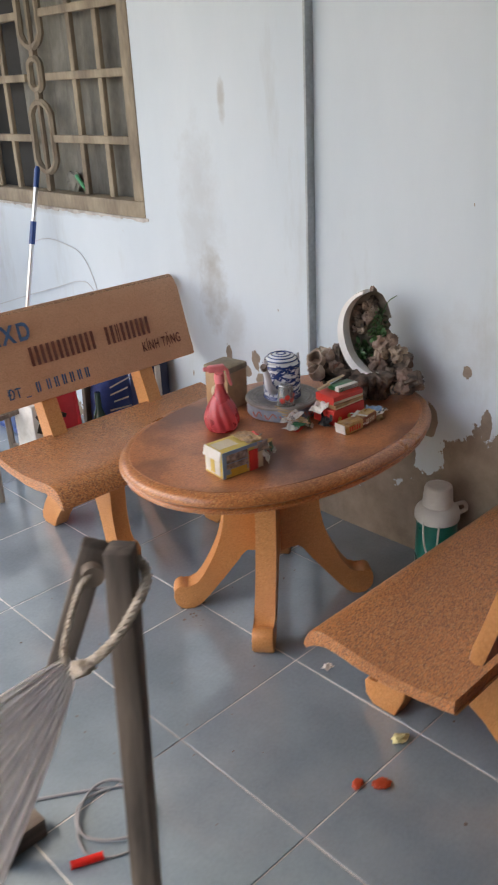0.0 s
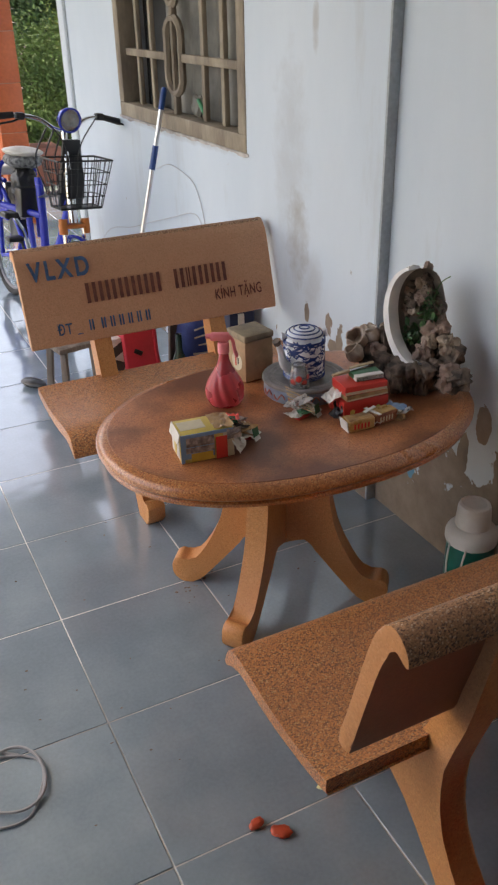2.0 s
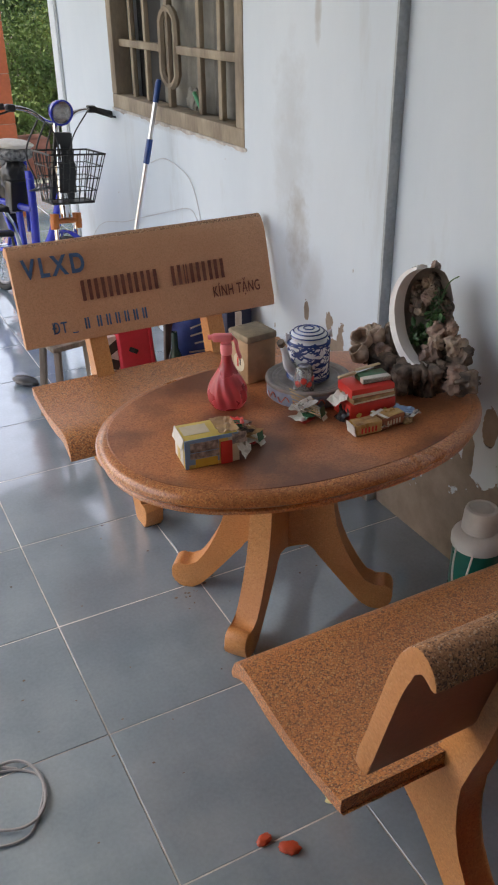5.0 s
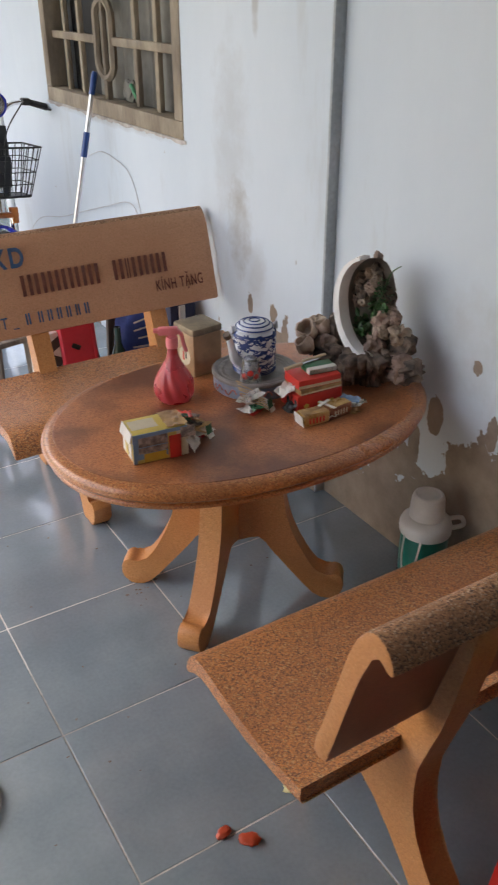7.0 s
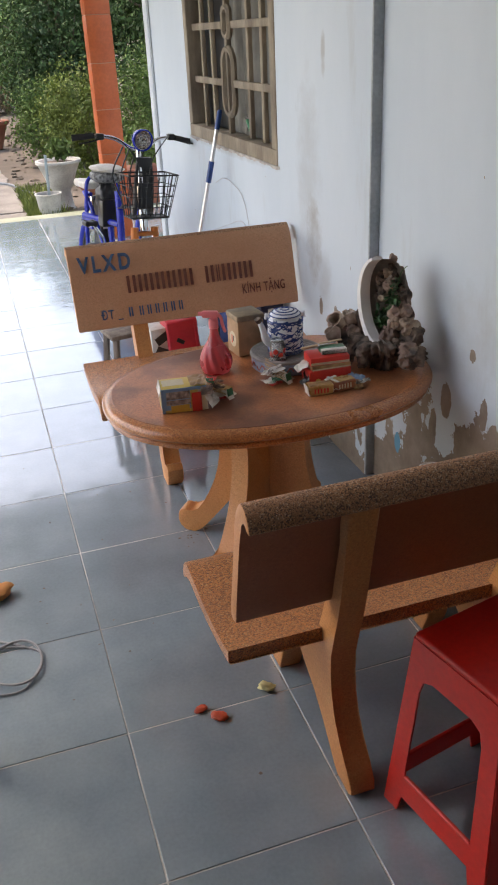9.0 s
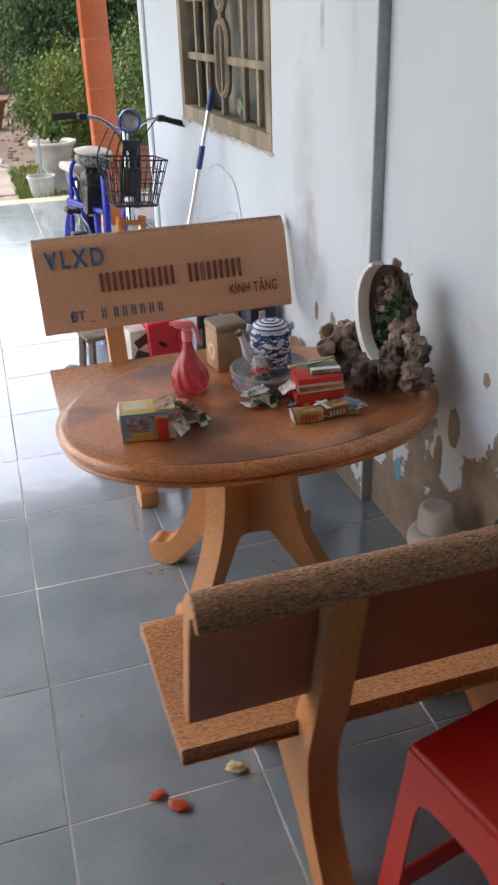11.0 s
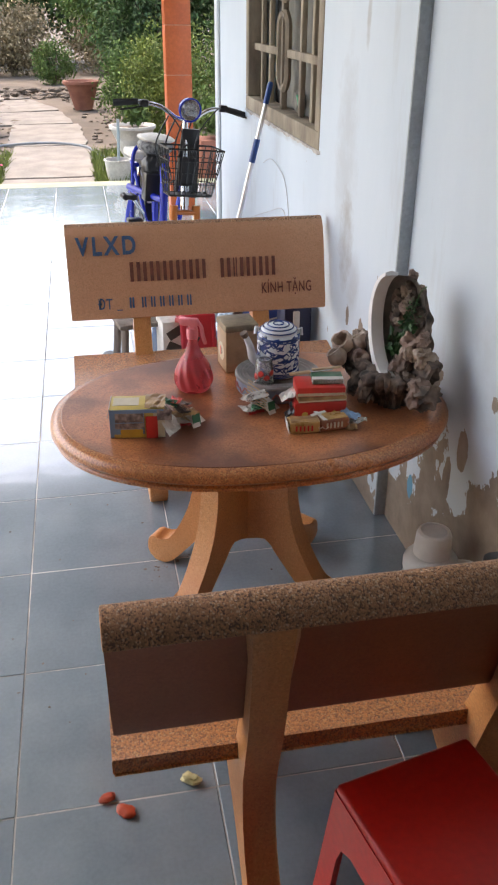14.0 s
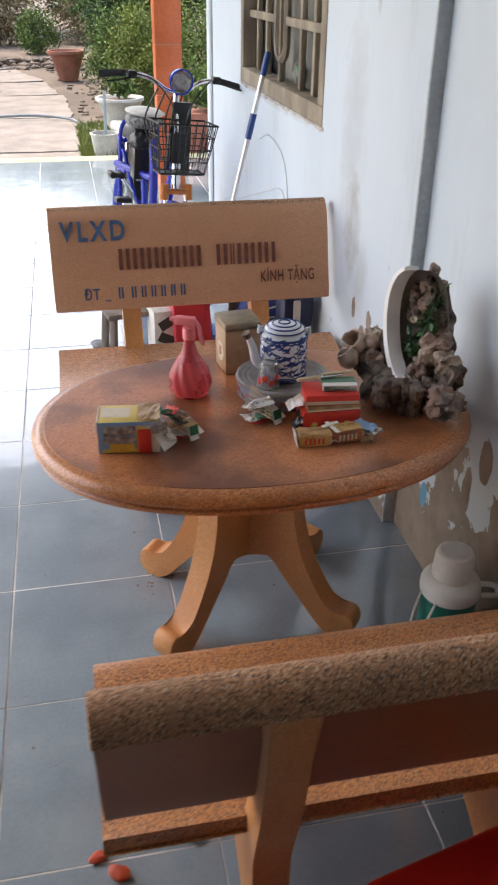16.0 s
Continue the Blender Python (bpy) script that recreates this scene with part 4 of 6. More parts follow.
spoon = thing("wooden_stick", "pale wooden stick lying on the packets", "stick", pose(2.04, 1.715, T + 0.118, 0, 0, 4))
part("shaft", box((0.09, 0.011, 0.006), (0, 0, 0), 0.003), M_WOODPALE, spoon)

# wafer packets in front of the stack
M_GOLD = surface("gold_wrap", (0.40, 0.22, 0.07), (0.62, 0.40, 0.16), 30, 0.3, 0.15, 90)
M_BROWNRED = surface("red_brown_wrap", (0.22, 0.06, 0.03), (0.40, 0.13, 0.05), 30, 0.32, 0.15, 90)
for x, y, turn, seed, m in ((1.938, 1.568, -4, 41, M_GOLD), (2.022, 1.575, 7, 43, M_BROWNRED)):
    w = thing("wafer_packet", "gold and brown printed wafer packet lying on the table", "packet", pose(x, y, T, 0, 0, turn), "wafer packets")
    bm = box((0.088, 0.046, 0.032), (0, 0, 0.0165), 0.005)
    for v in bm.verts:
        v.co += 0.004 * noise.noise_vector(v.co * 40 + Vector((seed, 0, 0)))
        v.co.z = max(0.0003, v.co.z)
    part("packet_body", bm, m, w, smooth=0)
    part("top_print", crumple(0.078, 0.040, 0.004, seed + 2, 6), M_BROWNPACK if m is M_GOLD else M_GOLD, w, smooth=0, at=pose(0, 0, 0.033))
    for k in range(5):
        part("print_bar", box((0.005, 0.0012, 0.016), (-0.024 + 0.011 * k, -0.0245, 0.016)), M_REDPRINT if m is M_GOLD else M_CREAM, w)
    part("end_card", box((0.0022, 0.044, 0.034), (-0.0465, 0, 0.018), turn=Matrix.Rotation(radians(-10), 4, "Y")), M_PAPER, w, "white torn end")
    part("crimped_end", crumple(0.030, 0.046, 0.022, seed, 5), M_FOIL, w, smooth=0, at=pose(0.050, 0, 0.006, 0, 12, 0))
band = thing("paper_band", "pale folded paper band lying over the wafer packets", "paper band", pose(1.985, 1.568, T + 0.036, 0, 0, 14))
part("strip", box((0.012, 0.060, 0.0014), (0.0, 0, 0.004), turn=Matrix.Rotation(radians(5), 4, "Y")), M_PAPER, band)
part("strip", box((0.046, 0.011, 0.0014), (0.0, 0.012, 0.006), turn=Matrix.Rotation(radians(-6), 4, "Y")), M_PAPER, band)
litter("sweet_wrapper", "shiny crumpled sweet wrapper beside the wafers", pose(2.082, 1.565, T), (M_BROWNPACK, M_FOIL, M_BLUECARD), 47, 0, 0.05)

# driftwood ornament with a white half ring, stones and plants
orn = thing("driftwood_ornament", "dark driftwood table ornament with stones, a white ring and small plants", "ornament", pose(2.225, 1.70, T))
M_CUP = surface("pale_snail_shell", (0.34, 0.235, 0.17), (0.64, 0.52, 0.43), 22, 0.45, 0.2, 70)
M_BOWLIN = surface("stained_plaster", (0.13, 0.11, 0.095), (0.26, 0.23, 0.20), 18, 0.8, 0.4, 60)
STUMP = ((0.0, 0.060, 0.070), (0.016, 0.057, 0.066), (0.032, 0.056, 0.067), (0.047, 0.064, 0.078), (0.062, 0.076, 0.095), (0.076, 0.084, 0.106), (0.088, 0.082, 0.102), (0.096, 0.062, 0.078), (0.092, 0.034, 0.046))
fine = smooth_path(STUMP, 5)
bm = bmesh.new()
rings = []
for z, rx, ry in fine:
    ring = []
    for k in range(96):
        a = 2 * math.pi * k / 96
        u = Vector((math.cos(a), math.sin(a), 0))
        w = 1 + 0.34 * noise.noise(u * 1.9 + Vector((4, 1, z * 7))) - 0.30 * abs(noise.noise(u * 4.2 + Vector((1, 7, z * 9)))) + 0.16 * noise.noise(u * 9 + Vector((2, 3, z * 34))) + 0.08 * noise.noise(u * 22 + Vector((7, 1, z * 70)))
        ring.append(bm.verts.new((0.025 + rx * w * u.x, 0.02 + ry * w * u.y, max(0.0, z + 0.016 * min(1, z * 20) * noise.noise(u * 3 + Vector((z * 20, 0, 8)))))))
    rings.append(ring)
for p, q in zip(rings, rings[1:]):
    for k in range(96):
        bm.faces.new((p[k], p[(k + 1) % 96], q[(k + 1) % 96], q[k]))
bm.faces.new(rings[0][::-1])
bm.faces.new(rings[-1])
part("root_base", bm, M_DRIFT, orn, "dark folded stump", smooth=70)
for pts, rad, sd in (([(0.01, 0.08, 0.03), (-0.03, 0.13, 0.05), (-0.055, 0.175, 0.065), (-0.06, 0.20, 0.09)], (0.045, 0.026), 3), ([(0.05, 0.12, 0.04), (0.01, 0.185, 0.06), (-0.01, 0.23, 0.09)], (0.05, 0.028), 5),
                     ([(0.05, 0.10, 0.03), (0.015, 0.155, 0.10), (0.01, 0.165, 0.165)], (0.05, 0.022), 8), ([(0.07, -0.06, 0.04), (0.075, -0.11, 0.06), (0.085, -0.145, 0.08)], (0.045, 0.026), 7),
                     ([(-0.03, 0.06, 0.06), (-0.06, 0.01, 0.045), (-0.08, -0.02, 0.02)], (0.03, 0.016), 13), ([(-0.04, 0.11, 0.05), (-0.07, 0.09, 0.03), (-0.09, 0.06, 0.012)], (0.026, 0.014), 15),
                     ([(0.09, 0.03, 0.06), (0.10, 0.045, 0.17), (0.10, 0.05, 0.25), (0.09, 0.055, 0.335)], (0.05, 0.018), 9), ([(0.09, -0.03, 0.07), (0.10, -0.06, 0.12), (0.105, -0.075, 0.15)], (0.04, 0.022), 11)):
    part("root_arm", root(pts, rad, sd), M_DRIFT, orn)
STONES = ((-0.035, 0.15, 0.085, 0.026, M_PINKROCK), (-0.01, 0.235, 0.11, 0.03, M_SHELL), (-0.03, 0.20, 0.10, 0.024, M_SHELL),
          (0.06, 0.125, 0.285, 0.030, M_PINKROCK), (0.055, 0.14, 0.255, 0.026, M_SHELL), (0.06, 0.105, 0.255, 0.032, M_DRIFT), (0.06, 0.12, 0.22, 0.028, M_PINKROCK), (0.055, 0.095, 0.225, 0.022, M_SHELL), (0.065, 0.075, 0.27, 0.026, M_PINKROCK),
          (0.065, 0.115, 0.315, 0.032, M_DRIFT), (0.07, 0.085, 0.315, 0.026, M_SHELL), (0.07, 0.05, 0.295, 0.024, M_DRIFT), (0.07, 0.058, 0.342, 0.022, M_DRIFT), (0.07, 0.058, 0.366, 0.019, M_PINKROCK),
          (0.085, 0.03, 0.255, 0.034, M_DRIFT), (0.08, 0.02, 0.185, 0.042, M_PINKROCK), (0.06, 0.005, 0.15, 0.030, M_SHELL), (0.04, 0.01, 0.115, 0.042, M_PINKROCK), (0.085, -0.045, 0.15, 0.038, M_SHELL), (0.09, -0.02, 0.195, 0.026, M_PINKROCK),
          (0.06, -0.085, 0.08, 0.040, M_PINKROCK), (0.05, -0.095, 0.055, 0.034, M_PINKROCK), (0.045, -0.045, 0.085, 0.034, M_DRIFT))
for i, (x, y, z, r, m) in enumerate(STONES):
    part("stone", lump(r * (1.05 if i < 3 else 0.8), 20 + i, 0.5, 4, (1, 1.0, 1.1), (x, y, z), None, 1.2, 0.3), m, orn)
for x, y, z, r, tilt, spin in ((-0.088, 0.165, 0.085, 0.030, 38, -110), (-0.055, 0.215, 0.120, 0.034, 45, -60), (-0.02, 0.175, 0.125, 0.026, 30, -120)):
    cup = lathe([(0.0, 0.0), (r * 0.6, r * 0.15), (r * 0.98, r * 0.7), (r, r * 1.2), (r * 0.8, r * 1.7), (r * 0.86, r * 1.85), (r * 0.74, r * 1.86), (r * 0.66, r * 1.7), (r * 0.8, r * 1.2), (r * 0.5, r * 0.5), (0.0, r * 0.4)], 24, wave=lambda a, z: 1 + 0.10 * math.sin(3 * a + z * 60) + 0.05 * math.sin(7 * a))
    part("shell", cup, M_CUP, orn, "pale hollow shell", at=pose(x, y, z - r * 0.8, tilt, 0, spin))
# the broken oval bowl standing on its edge behind the ring
bm = bmesh.new()
prev = None
for a in range(74, -92, -6):
    d = Vector((0, math.cos(radians(a)), math.sin(radians(a))))
    row = [bm.verts.new(Vector((0.008 + dx, 0.015, 0.230)) + d * 0.158 * k) for dx, k in ((0.0, 1.0), (0.035, 0.97), (0.062, 0.86), (0.08, 0.62), (0.086, 0.3))]
    if prev:
        for j in range(4):
            bm.faces.new((prev[j], prev[j + 1], row[j + 1], row[j]))
    prev = row
bmesh.ops.solidify(bm, geom=list(bm.faces), thickness=0.006)
part("bowl_shell", bm, M_BOWLIN, orn, "stained inside of the broken bowl", at=pose(0.0, -0.035, 0))
arc = [(0.0, 0.015 + 0.160 * math.cos(radians(a)), 0.230 + 0.160 * math.sin(radians(a))) for a in range(72, -92, -7)]
bm = bmesh.new()
prev = None
for i, (x, y, z) in enumerate(arc):
    d = Vector((0, y - 0.015, z - 0.230)).normalized()
    c = Vector((x, y, z))
    w = 0.15 + 1.1 * min(1.0, i / 12)
    ring = [bm.verts.new(c + d * a + Vector((b, 0, 0))) for a, b in ((-0.020 * w, -0.024), (0.005, -0.024), (0.010, -0.006), (0.005, 0.014), (-0.018 * w, 0.014))]
    if prev:
        for j in range(5):
            bm.faces.new((prev[j], prev[(j + 1) % 5], ring[(j + 1) % 5], ring[j]))
    else:
        bm.faces.new(ring[::-1])
    prev = ring
bm.faces.new(prev)
part("half_ring", bm, M_WHITERING, orn, "broken white oval ring", at=pose(0.0, -0.035, 0))
for c, rr, n, s in (((0.045, 0.075, 0.15), (0.022, 0.055, 0.035), 130, 61), ((0.06, 0.02, 0.255), (0.022, 0.026, 0.065), 90, 62), ((0.06, 0.03, 0.215), (0.025, 0.03, 0.03), 50, 63)):
    me = leaves(n, c, rr, 0.022, s)
    me.materials.append(M_LEAFDARK)
    ob = new("sprig", me)
    ob.parent = orn
    tagged(ob, "small green plant")
part("stem", tube(smooth_path([(0.065, 0.02, 0.24), (0.068, 0.01, 0.30), (0.07, -0.01, 0.34), (0.07, -0.045, 0.365)], 5), 0.0018, 5), M_LEAFDARK, orn)

# ---- things on the floor and the near bench ----
M_FLASKGREEN = plain("teal_plastic", (0.0, 0.16, 0.12), 0.3)
M_FLASKWHITE = plain("ivory_plastic", (0.72, 0.70, 0.67), 0.35)
flask = thing("thermos_flask", "teal and white thermos flask standing by the wall", "flask", pose(2.322, 1.465, 0.001))
part("flask_body", lathe([(0.0, 0.0), (0.072, 0.0), (0.076, 0.006), (0.076, 0.262), (0.0, 0.262)], 40), M_FLASKGREEN, flask)
part("shoulder", lathe([(0.0, 0.2625), (0.080, 0.2625), (0.083, 0.27), (0.083, 0.292), (0.078, 0.305), (0.062, 0.317), (0.05, 0.321), (0.0, 0.321)], 40), M_FLASKWHITE, flask, "white collar")
part("cup", lathe([(0.0, 0.3215), (0.056, 0.3215), (0.056, 0.33), (0.052, 0.385), (0.048, 0.396), (0.041, 0.4), (0.037, 0.396), (0.0, 0.396)], 36), M_FLASKWHITE, flask, "white cup lid")
part("ear", tube(smooth_path([(0.07, -0.03, 0.30), (0.108, -0.045, 0.298), (0.115, -0.05, 0.27), (0.078, -0.035, 0.262)], 5), 0.008, 8), M_FLASKWHITE, flask)
part("wire_handle", tube(smooth_path([(-0.074, 0.01, 0.285), (-0.105, -0.015, 0.225), (-0.128, -0.05, 0.175), (-0.118, -0.075, 0.172), (-0.062, -0.05, 0.268)], 5), 0.0035, 8), M_FLASKWHITE, flask)

can = thing("flashlight", "black cup-shaped lamp with a green band standing on the bench seat", "lamp", pose(2.335, 1.115, 0.418))
part("lamp_body", lathe([(0.0, 0.0), (0.032, 0.0), (0.036, 0.004), (0.037, 0.05), (0.041, 0.058), (0.043, 0.075), (0.043, 0.110), (0.040, 0.122), (0.030, 0.127), (0.0, 0.127)], 36), M_BLACK, can)
part("print_ring", tube([(0.0428 * math.cos(a), 0.0428 * math.sin(a), 0.070) for a in (2 * math.pi * i / 32 for i in range(32))], 0.0035, 6, closed=True), plain("green_print", (0.05, 0.22, 0.05), 0.4), can)
for k in range(2):
    part("print_bar", box((0.024, 0.001, 0.006), (0, -0.0432, 0.088 + 0.010 * k)), M_PAPER, can, at=pose(0, 0, 0, 0, 0, -48 - 6 * k))

# red stool
stool = thing("plastic_stool", "bright red moulded plastic stool behind the bench", "stool", pose(1.9065, 0.428, 0.001, 0, 0, 12.3))
H, W0, W1 = 0.553, 0.140, 0.180
seat = box((2 * W0, 2 * W0, 0.022), (0, 0, H - 0.011), 0.010, 3)
part("stool_seat", seat, M_RED, stool)
up = lambda z: W0 + (W1 - W0) * (1 - z / H)
for i in range(4):
    # tapered side with a framed opening, a low rail and two feet
    bm = bmesh.new()
    legs = []
    for s in (-1, 1):
        rows = [(0.0, 0.052), (0.055, 0.060), (0.125, 0.056), (0.40, 0.050), (0.438, 0.058), (0.452, 0.085)]
        outer = [bm.verts.new((s * (up(z) - 0.003), -up(z), z)) for z, w in rows]
        inner = [bm.verts.new((s * (up(z) - w), -up(z), z)) for z, w in rows]
        for a in range(len(rows) - 1):
            bm.faces.new((outer[a], outer[a + 1], inner[a + 1], inner[a]))
        top = bm.verts.new((s * (up(H - 0.016) - 0.003), -up(H - 0.016), H - 0.016))
        legs.append((outer, inner, top))
    (ol, il, tl), (orr, ir, tr) = legs
    bm.faces.new((il[1], ir[1], ir[2], il[2]))
    bm.faces.new((ol[-1], il[-1], ir[-1], orr[-1], tr, tl))
    bmesh.ops.recalc_face_normals(bm, faces=bm.faces)
    bmesh.ops.solidify(bm, geom=list(bm.faces), thickness=0.006)
    part("leg_panel", bm, M_RED, stool, at=pose(0, 0, 0, 0, 0, 90 * i))
    part("panel_lip", tube([(-up(0.12) + 0.06, -up(0.12) + 0.004, 0.122), (up(0.12) - 0.06, -up(0.12) + 0.004, 0.122)], 0.006, 6), M_RED, stool, at=pose(0, 0, 0, 0, 0, 90 * i))

# scraps on the floor
M_CHILI = plain("red_peel", (0.50, 0.07, 0.03), 0.45)
M_PALEPEEL = plain("pale_peel", (0.62, 0.58, 0.30), 0.6)
for x, y, r, turn in ((1.322, 1.03, 0.018, 20), (1.366, 0.982, 0.021, -30)):
    single("fruit_peel", lump(r, x * 9, 0.35, 3, (1.25, 0.8, 0.42), (0, 0, r * 0.42)), M_CHILI, pose(x, y, 0.0005, 0, 0, turn), "curled red fruit peel lying on the tiles", "peel", "red peels")
single("fruit_peel", lump(0.022, 7, 0.4, 3, (1.2, 0.7, 0.6), (0, 0, 0.012)), M_PALEPEEL, pose(1.535, 1.045, 0.0005, 0, 0, -30), "pale yellow fruit peel lying on the tiles", "peel")
single("paper_scrap", crumple(0.035, 0.028, 0.014, 91, 4), M_PAPER, pose(1.642, 1.415, 0.001), "small crumpled white paper scrap", "paper scrap", smooth=0)
M_CORD = plain("grey_cord", (0.24, 0.25, 0.27), 0.6)
rope = thing("wire_loop", "loop of grey cord with a red sleeve on the floor", "cord", pose(0.785, 1.42, 0.0))
part("cord", tube(smooth_path([(0.105 * math.cos(a) + 0.012 * math.sin(3 * a), 0.115 * math.sin(a), 0.006) for a in (2 * math.pi * i / 14 for i in range(14))], 4, True), 0.0036, 6, closed=True), M_CORD, rope)
part("cord", tube(smooth_path([(0.012 + 0.098 * math.cos(a), 0.02 + 0.104 * math.sin(a) + 0.014 * math.sin(2 * a), 0.013) for a in (2 * math.pi * i / 14 for i in range(14))], 4, True), 0.0045, 6, closed=True), M_CORD, rope)
part("cord_tail", tube(smooth_path([(0.06, 0.10, 0.005), (-0.04, 0.17, 0.005), (-0.15, 0.23, 0.005), (-0.3, 0.22, 0.005), (-0.6, 0.30, 0.005)], 5), 0.0045, 6), M_CORD, rope)
part("red_sleeve", tube([(-0.16, -0.04, 0.012), (-0.085, -0.075, 0.012)], 0.011, 10), M_RED, rope, "red plastic sleeve")
single("sweet_potato", lump(0.04, 17, 0.3, 3, (1.7, 0.8, 0.7), (0, 0, 0.026)), plain("orange_skin", (0.55, 0.26, 0.10), 0.5), pose(0.775, 1.83, 0.0005, 0, 0, 30), "orange root lying on the tiles", "vegetable")

rc = random.Random(77)
bm = bmesh.new()
for cx, cy, sx, sy, k in ((1.52, 1.98, 0.14, 0.08, 20), (2.1, 1.35, 0.2, 0.12, 14), (1.15, 1.7, 0.9, 1.1, 46)):
    for i in range(k):
        r = rc.uniform(0.0015, 0.004)
        lump(r, i + k, 0.4, 1, (rc.uniform(0.8, 2.2), rc.uniform(0.8, 1.6), 0.5), (rc.gauss(cx, sx * 0.6), rc.gauss(cy, sy * 0.6), r * 0.4), bm)
tagged(part("crumbs", bm, M_DARKWOOD), "dark crumbs and bits of leaf on the tiles", "crumbs", kind="stuff")

# ---- hammock on a wooden frame ----
M_HAMMOCK = surface("grey_net_cloth", (0.72, 0.70, 0.71), (0.84, 0.82, 0.82), 30, 0.85, 0.5, 220, stretch=(1, 1, 1))
M_ROPE = surface("pale_rope", (0.36, 0.31, 0.25), (0.56, 0.50, 0.42), 60, 0.85, 0.7, 160)
ham = thing("hammock", "grey cloth hammock hung by rope on a dark wooden frame", "hammock", pose(0.64, 1.10, 0.0))


def beam(a, b, w, d, spin=0):
    a, b = Vector(a), Vector(b)
    m = Matrix.Translation((a + b) / 2) @ (b - a).to_track_quat("Z", "Y").to_matrix().to_4x4() @ Matrix.Rotation(radians(spin), 4, "Z")
    return box((w, d, (b - a).length), bevel=0.005), m


bm, m = beam((0.0, -0.03, 0.0), (0.055, -0.015, 1.02), 0.052, 0.058, 24)
part("post", bm, M_DARKWOOD, ham, at=m)
bm, m = beam((-0.13, 0.42, 0.0), (0.042, 0.045, 1.01), 0.034, 0.05, 24)
part("post", bm, M_DARKWOOD, ham, at=m)
bm, m = beam((-0.45, 0.44, 0.03), (0.0, 0.44, 0.03), 0.06, 0.06)
part("foot_beam", bm, M_DARKWOOD, ham, at=m)
part("bolt_head", tube([(0.034, 0.057, 0.958), (0.013, 0.022, 0.958)], 0.021, 16), M_DARKWOOD2, ham, "dull metal bolt head", smooth=30)
part("pivot_bolt", tube([(0.06, 0.10, 0.958), (0.034, 0.057, 0.958)], 0.012, 12), M_DARKWOOD2, ham, smooth=30)


def twisted(points, radius, turns):
    """Three strands laid round one another along a path."""
    pts = smooth_path(points, 9)
    bm = bmesh.new()
    for k in range(3):
        strand = []
        for i, p in enumerate(pts):
            d = (pts[min(i + 1, len(pts) - 1)] - pts[max(i - 1, 0)]).normalized()
            u = d.cross(Vector((0.5, 0.8, 0.1))).normalized()
            a = 2 * math.pi * (turns * i / len(pts) + k / 3)
            strand.append(p + radius * 0.55 * (math.cos(a) * u + math.sin(a) * d.cross(u)))
        tube(strand, radius * 0.62, 7, bm)
    return bm


part("rope", twisted([(0.012, 0.03, 0.965), (-0.012, 0.03, 0.945), (-0.045, 0.022, 0.90), (-0.075, 0.01, 0.85), (-0.082, 0.0, 0.815)], 0.0065, 9), M_ROPE, ham)
part("rope", twisted([(-0.055, -0.03, 0.825), (-0.01, -0.055, 0.865), (0.04, -0.062, 0.915), (0.082, -0.050, 0.955), (0.092, -0.01, 0.975), (0.07, 0.03, 0.975)], 0.0095, 9), M_ROPE, ham)
part("knot", lump(0.019, 3, 0.5, 3, (1.2, 1, 0.8), (-0.062, -0.025, 0.822)), M_ROPE, ham)
bm = bmesh.new()
rows, cols, folds = 16, 272, 9
lines = []
for i in range(rows + 1):
    s = i / rows
    line = []
    for k in range(cols + 1):
        f = k / cols - 0.5
        puff = (0.008 + 0.028 * s ** 0.7) * (abs(math.sin(math.pi * folds * f + 0.8 * s)) - 0.5) + 0.006 * s * math.sin(f * 23 + 5 * s)
        line.append(bm.verts.new((-0.07 - 0.66 * s - 0.5 * puff, -0.005 - 0.02 * s + 0.10 * f * s ** 0.8 + 0.03 * f - 0.8 * puff, 0.825 - 0.40 * s + 0.14 * s * s + (0.75 * f - 0.5 * f * f) * s ** 0.85 + 0.02 * f + 0.45 * puff)))
    lines.append(line)
for i in range(rows):
    for k in range(cols):
        bm.faces.new((lines[i][k], lines[i + 1][k], lines[i + 1][k + 1], lines[i][k + 1]))
bmesh.ops.solidify(bm, geom=list(bm.faces), thickness=0.002)
part("cloth", bm, M_HAMMOCK, ham, "gathered grey cloth", smooth=70)


# ---- behind the far bench ----
M_BLUEBAG = surface("blue_woven_bag", (0.02, 0.05, 0.22), (0.05, 0.10, 0.34), 14, 0.45, 0.2, 90)
M_REDCAN = plain("red_container", (0.62, 0.04, 0.06), 0.35)
M_DARKGREEN = plain("dark_green_glass", (0.02, 0.05, 0.04), 0.15)
bag = thing("woven_bag", "stuffed blue woven bag with white print behind the bench", "bag", pose(2.20, 3.36, 0.001, 0, 0, -4))
part("bag_body", lump(0.2, 5, 0.12, 4, (0.62, 0.42, 1.42), (0, 0, 0.28), None, 1.2), M_BLUEBAG, bag)
for i in range(6):
    part("print_bar", box((0.085 + 0.02 * (i % 3), 0.002, 0.008), (0.01 * (i % 2), -0.088, 0.20 + 0.045 * i), turn=Matrix.Rotation(radians(12 - 5 * i), 4, "Y")), M_PAPER, bag)
part("red_label", box((0.07, 0.002, 0.03), (0.03, -0.075, 0.50)), M_REDPRINT, bag)
can2 = thing("plastic_container", "red plastic container with a green oval label", "container", pose(1.885, 3.33, 0.006, 0, -3, 5))
part("container_body", box((0.17, 0.13, 0.47), (0, 0, 0.235), 0.010, 3), M_REDCAN, can2)
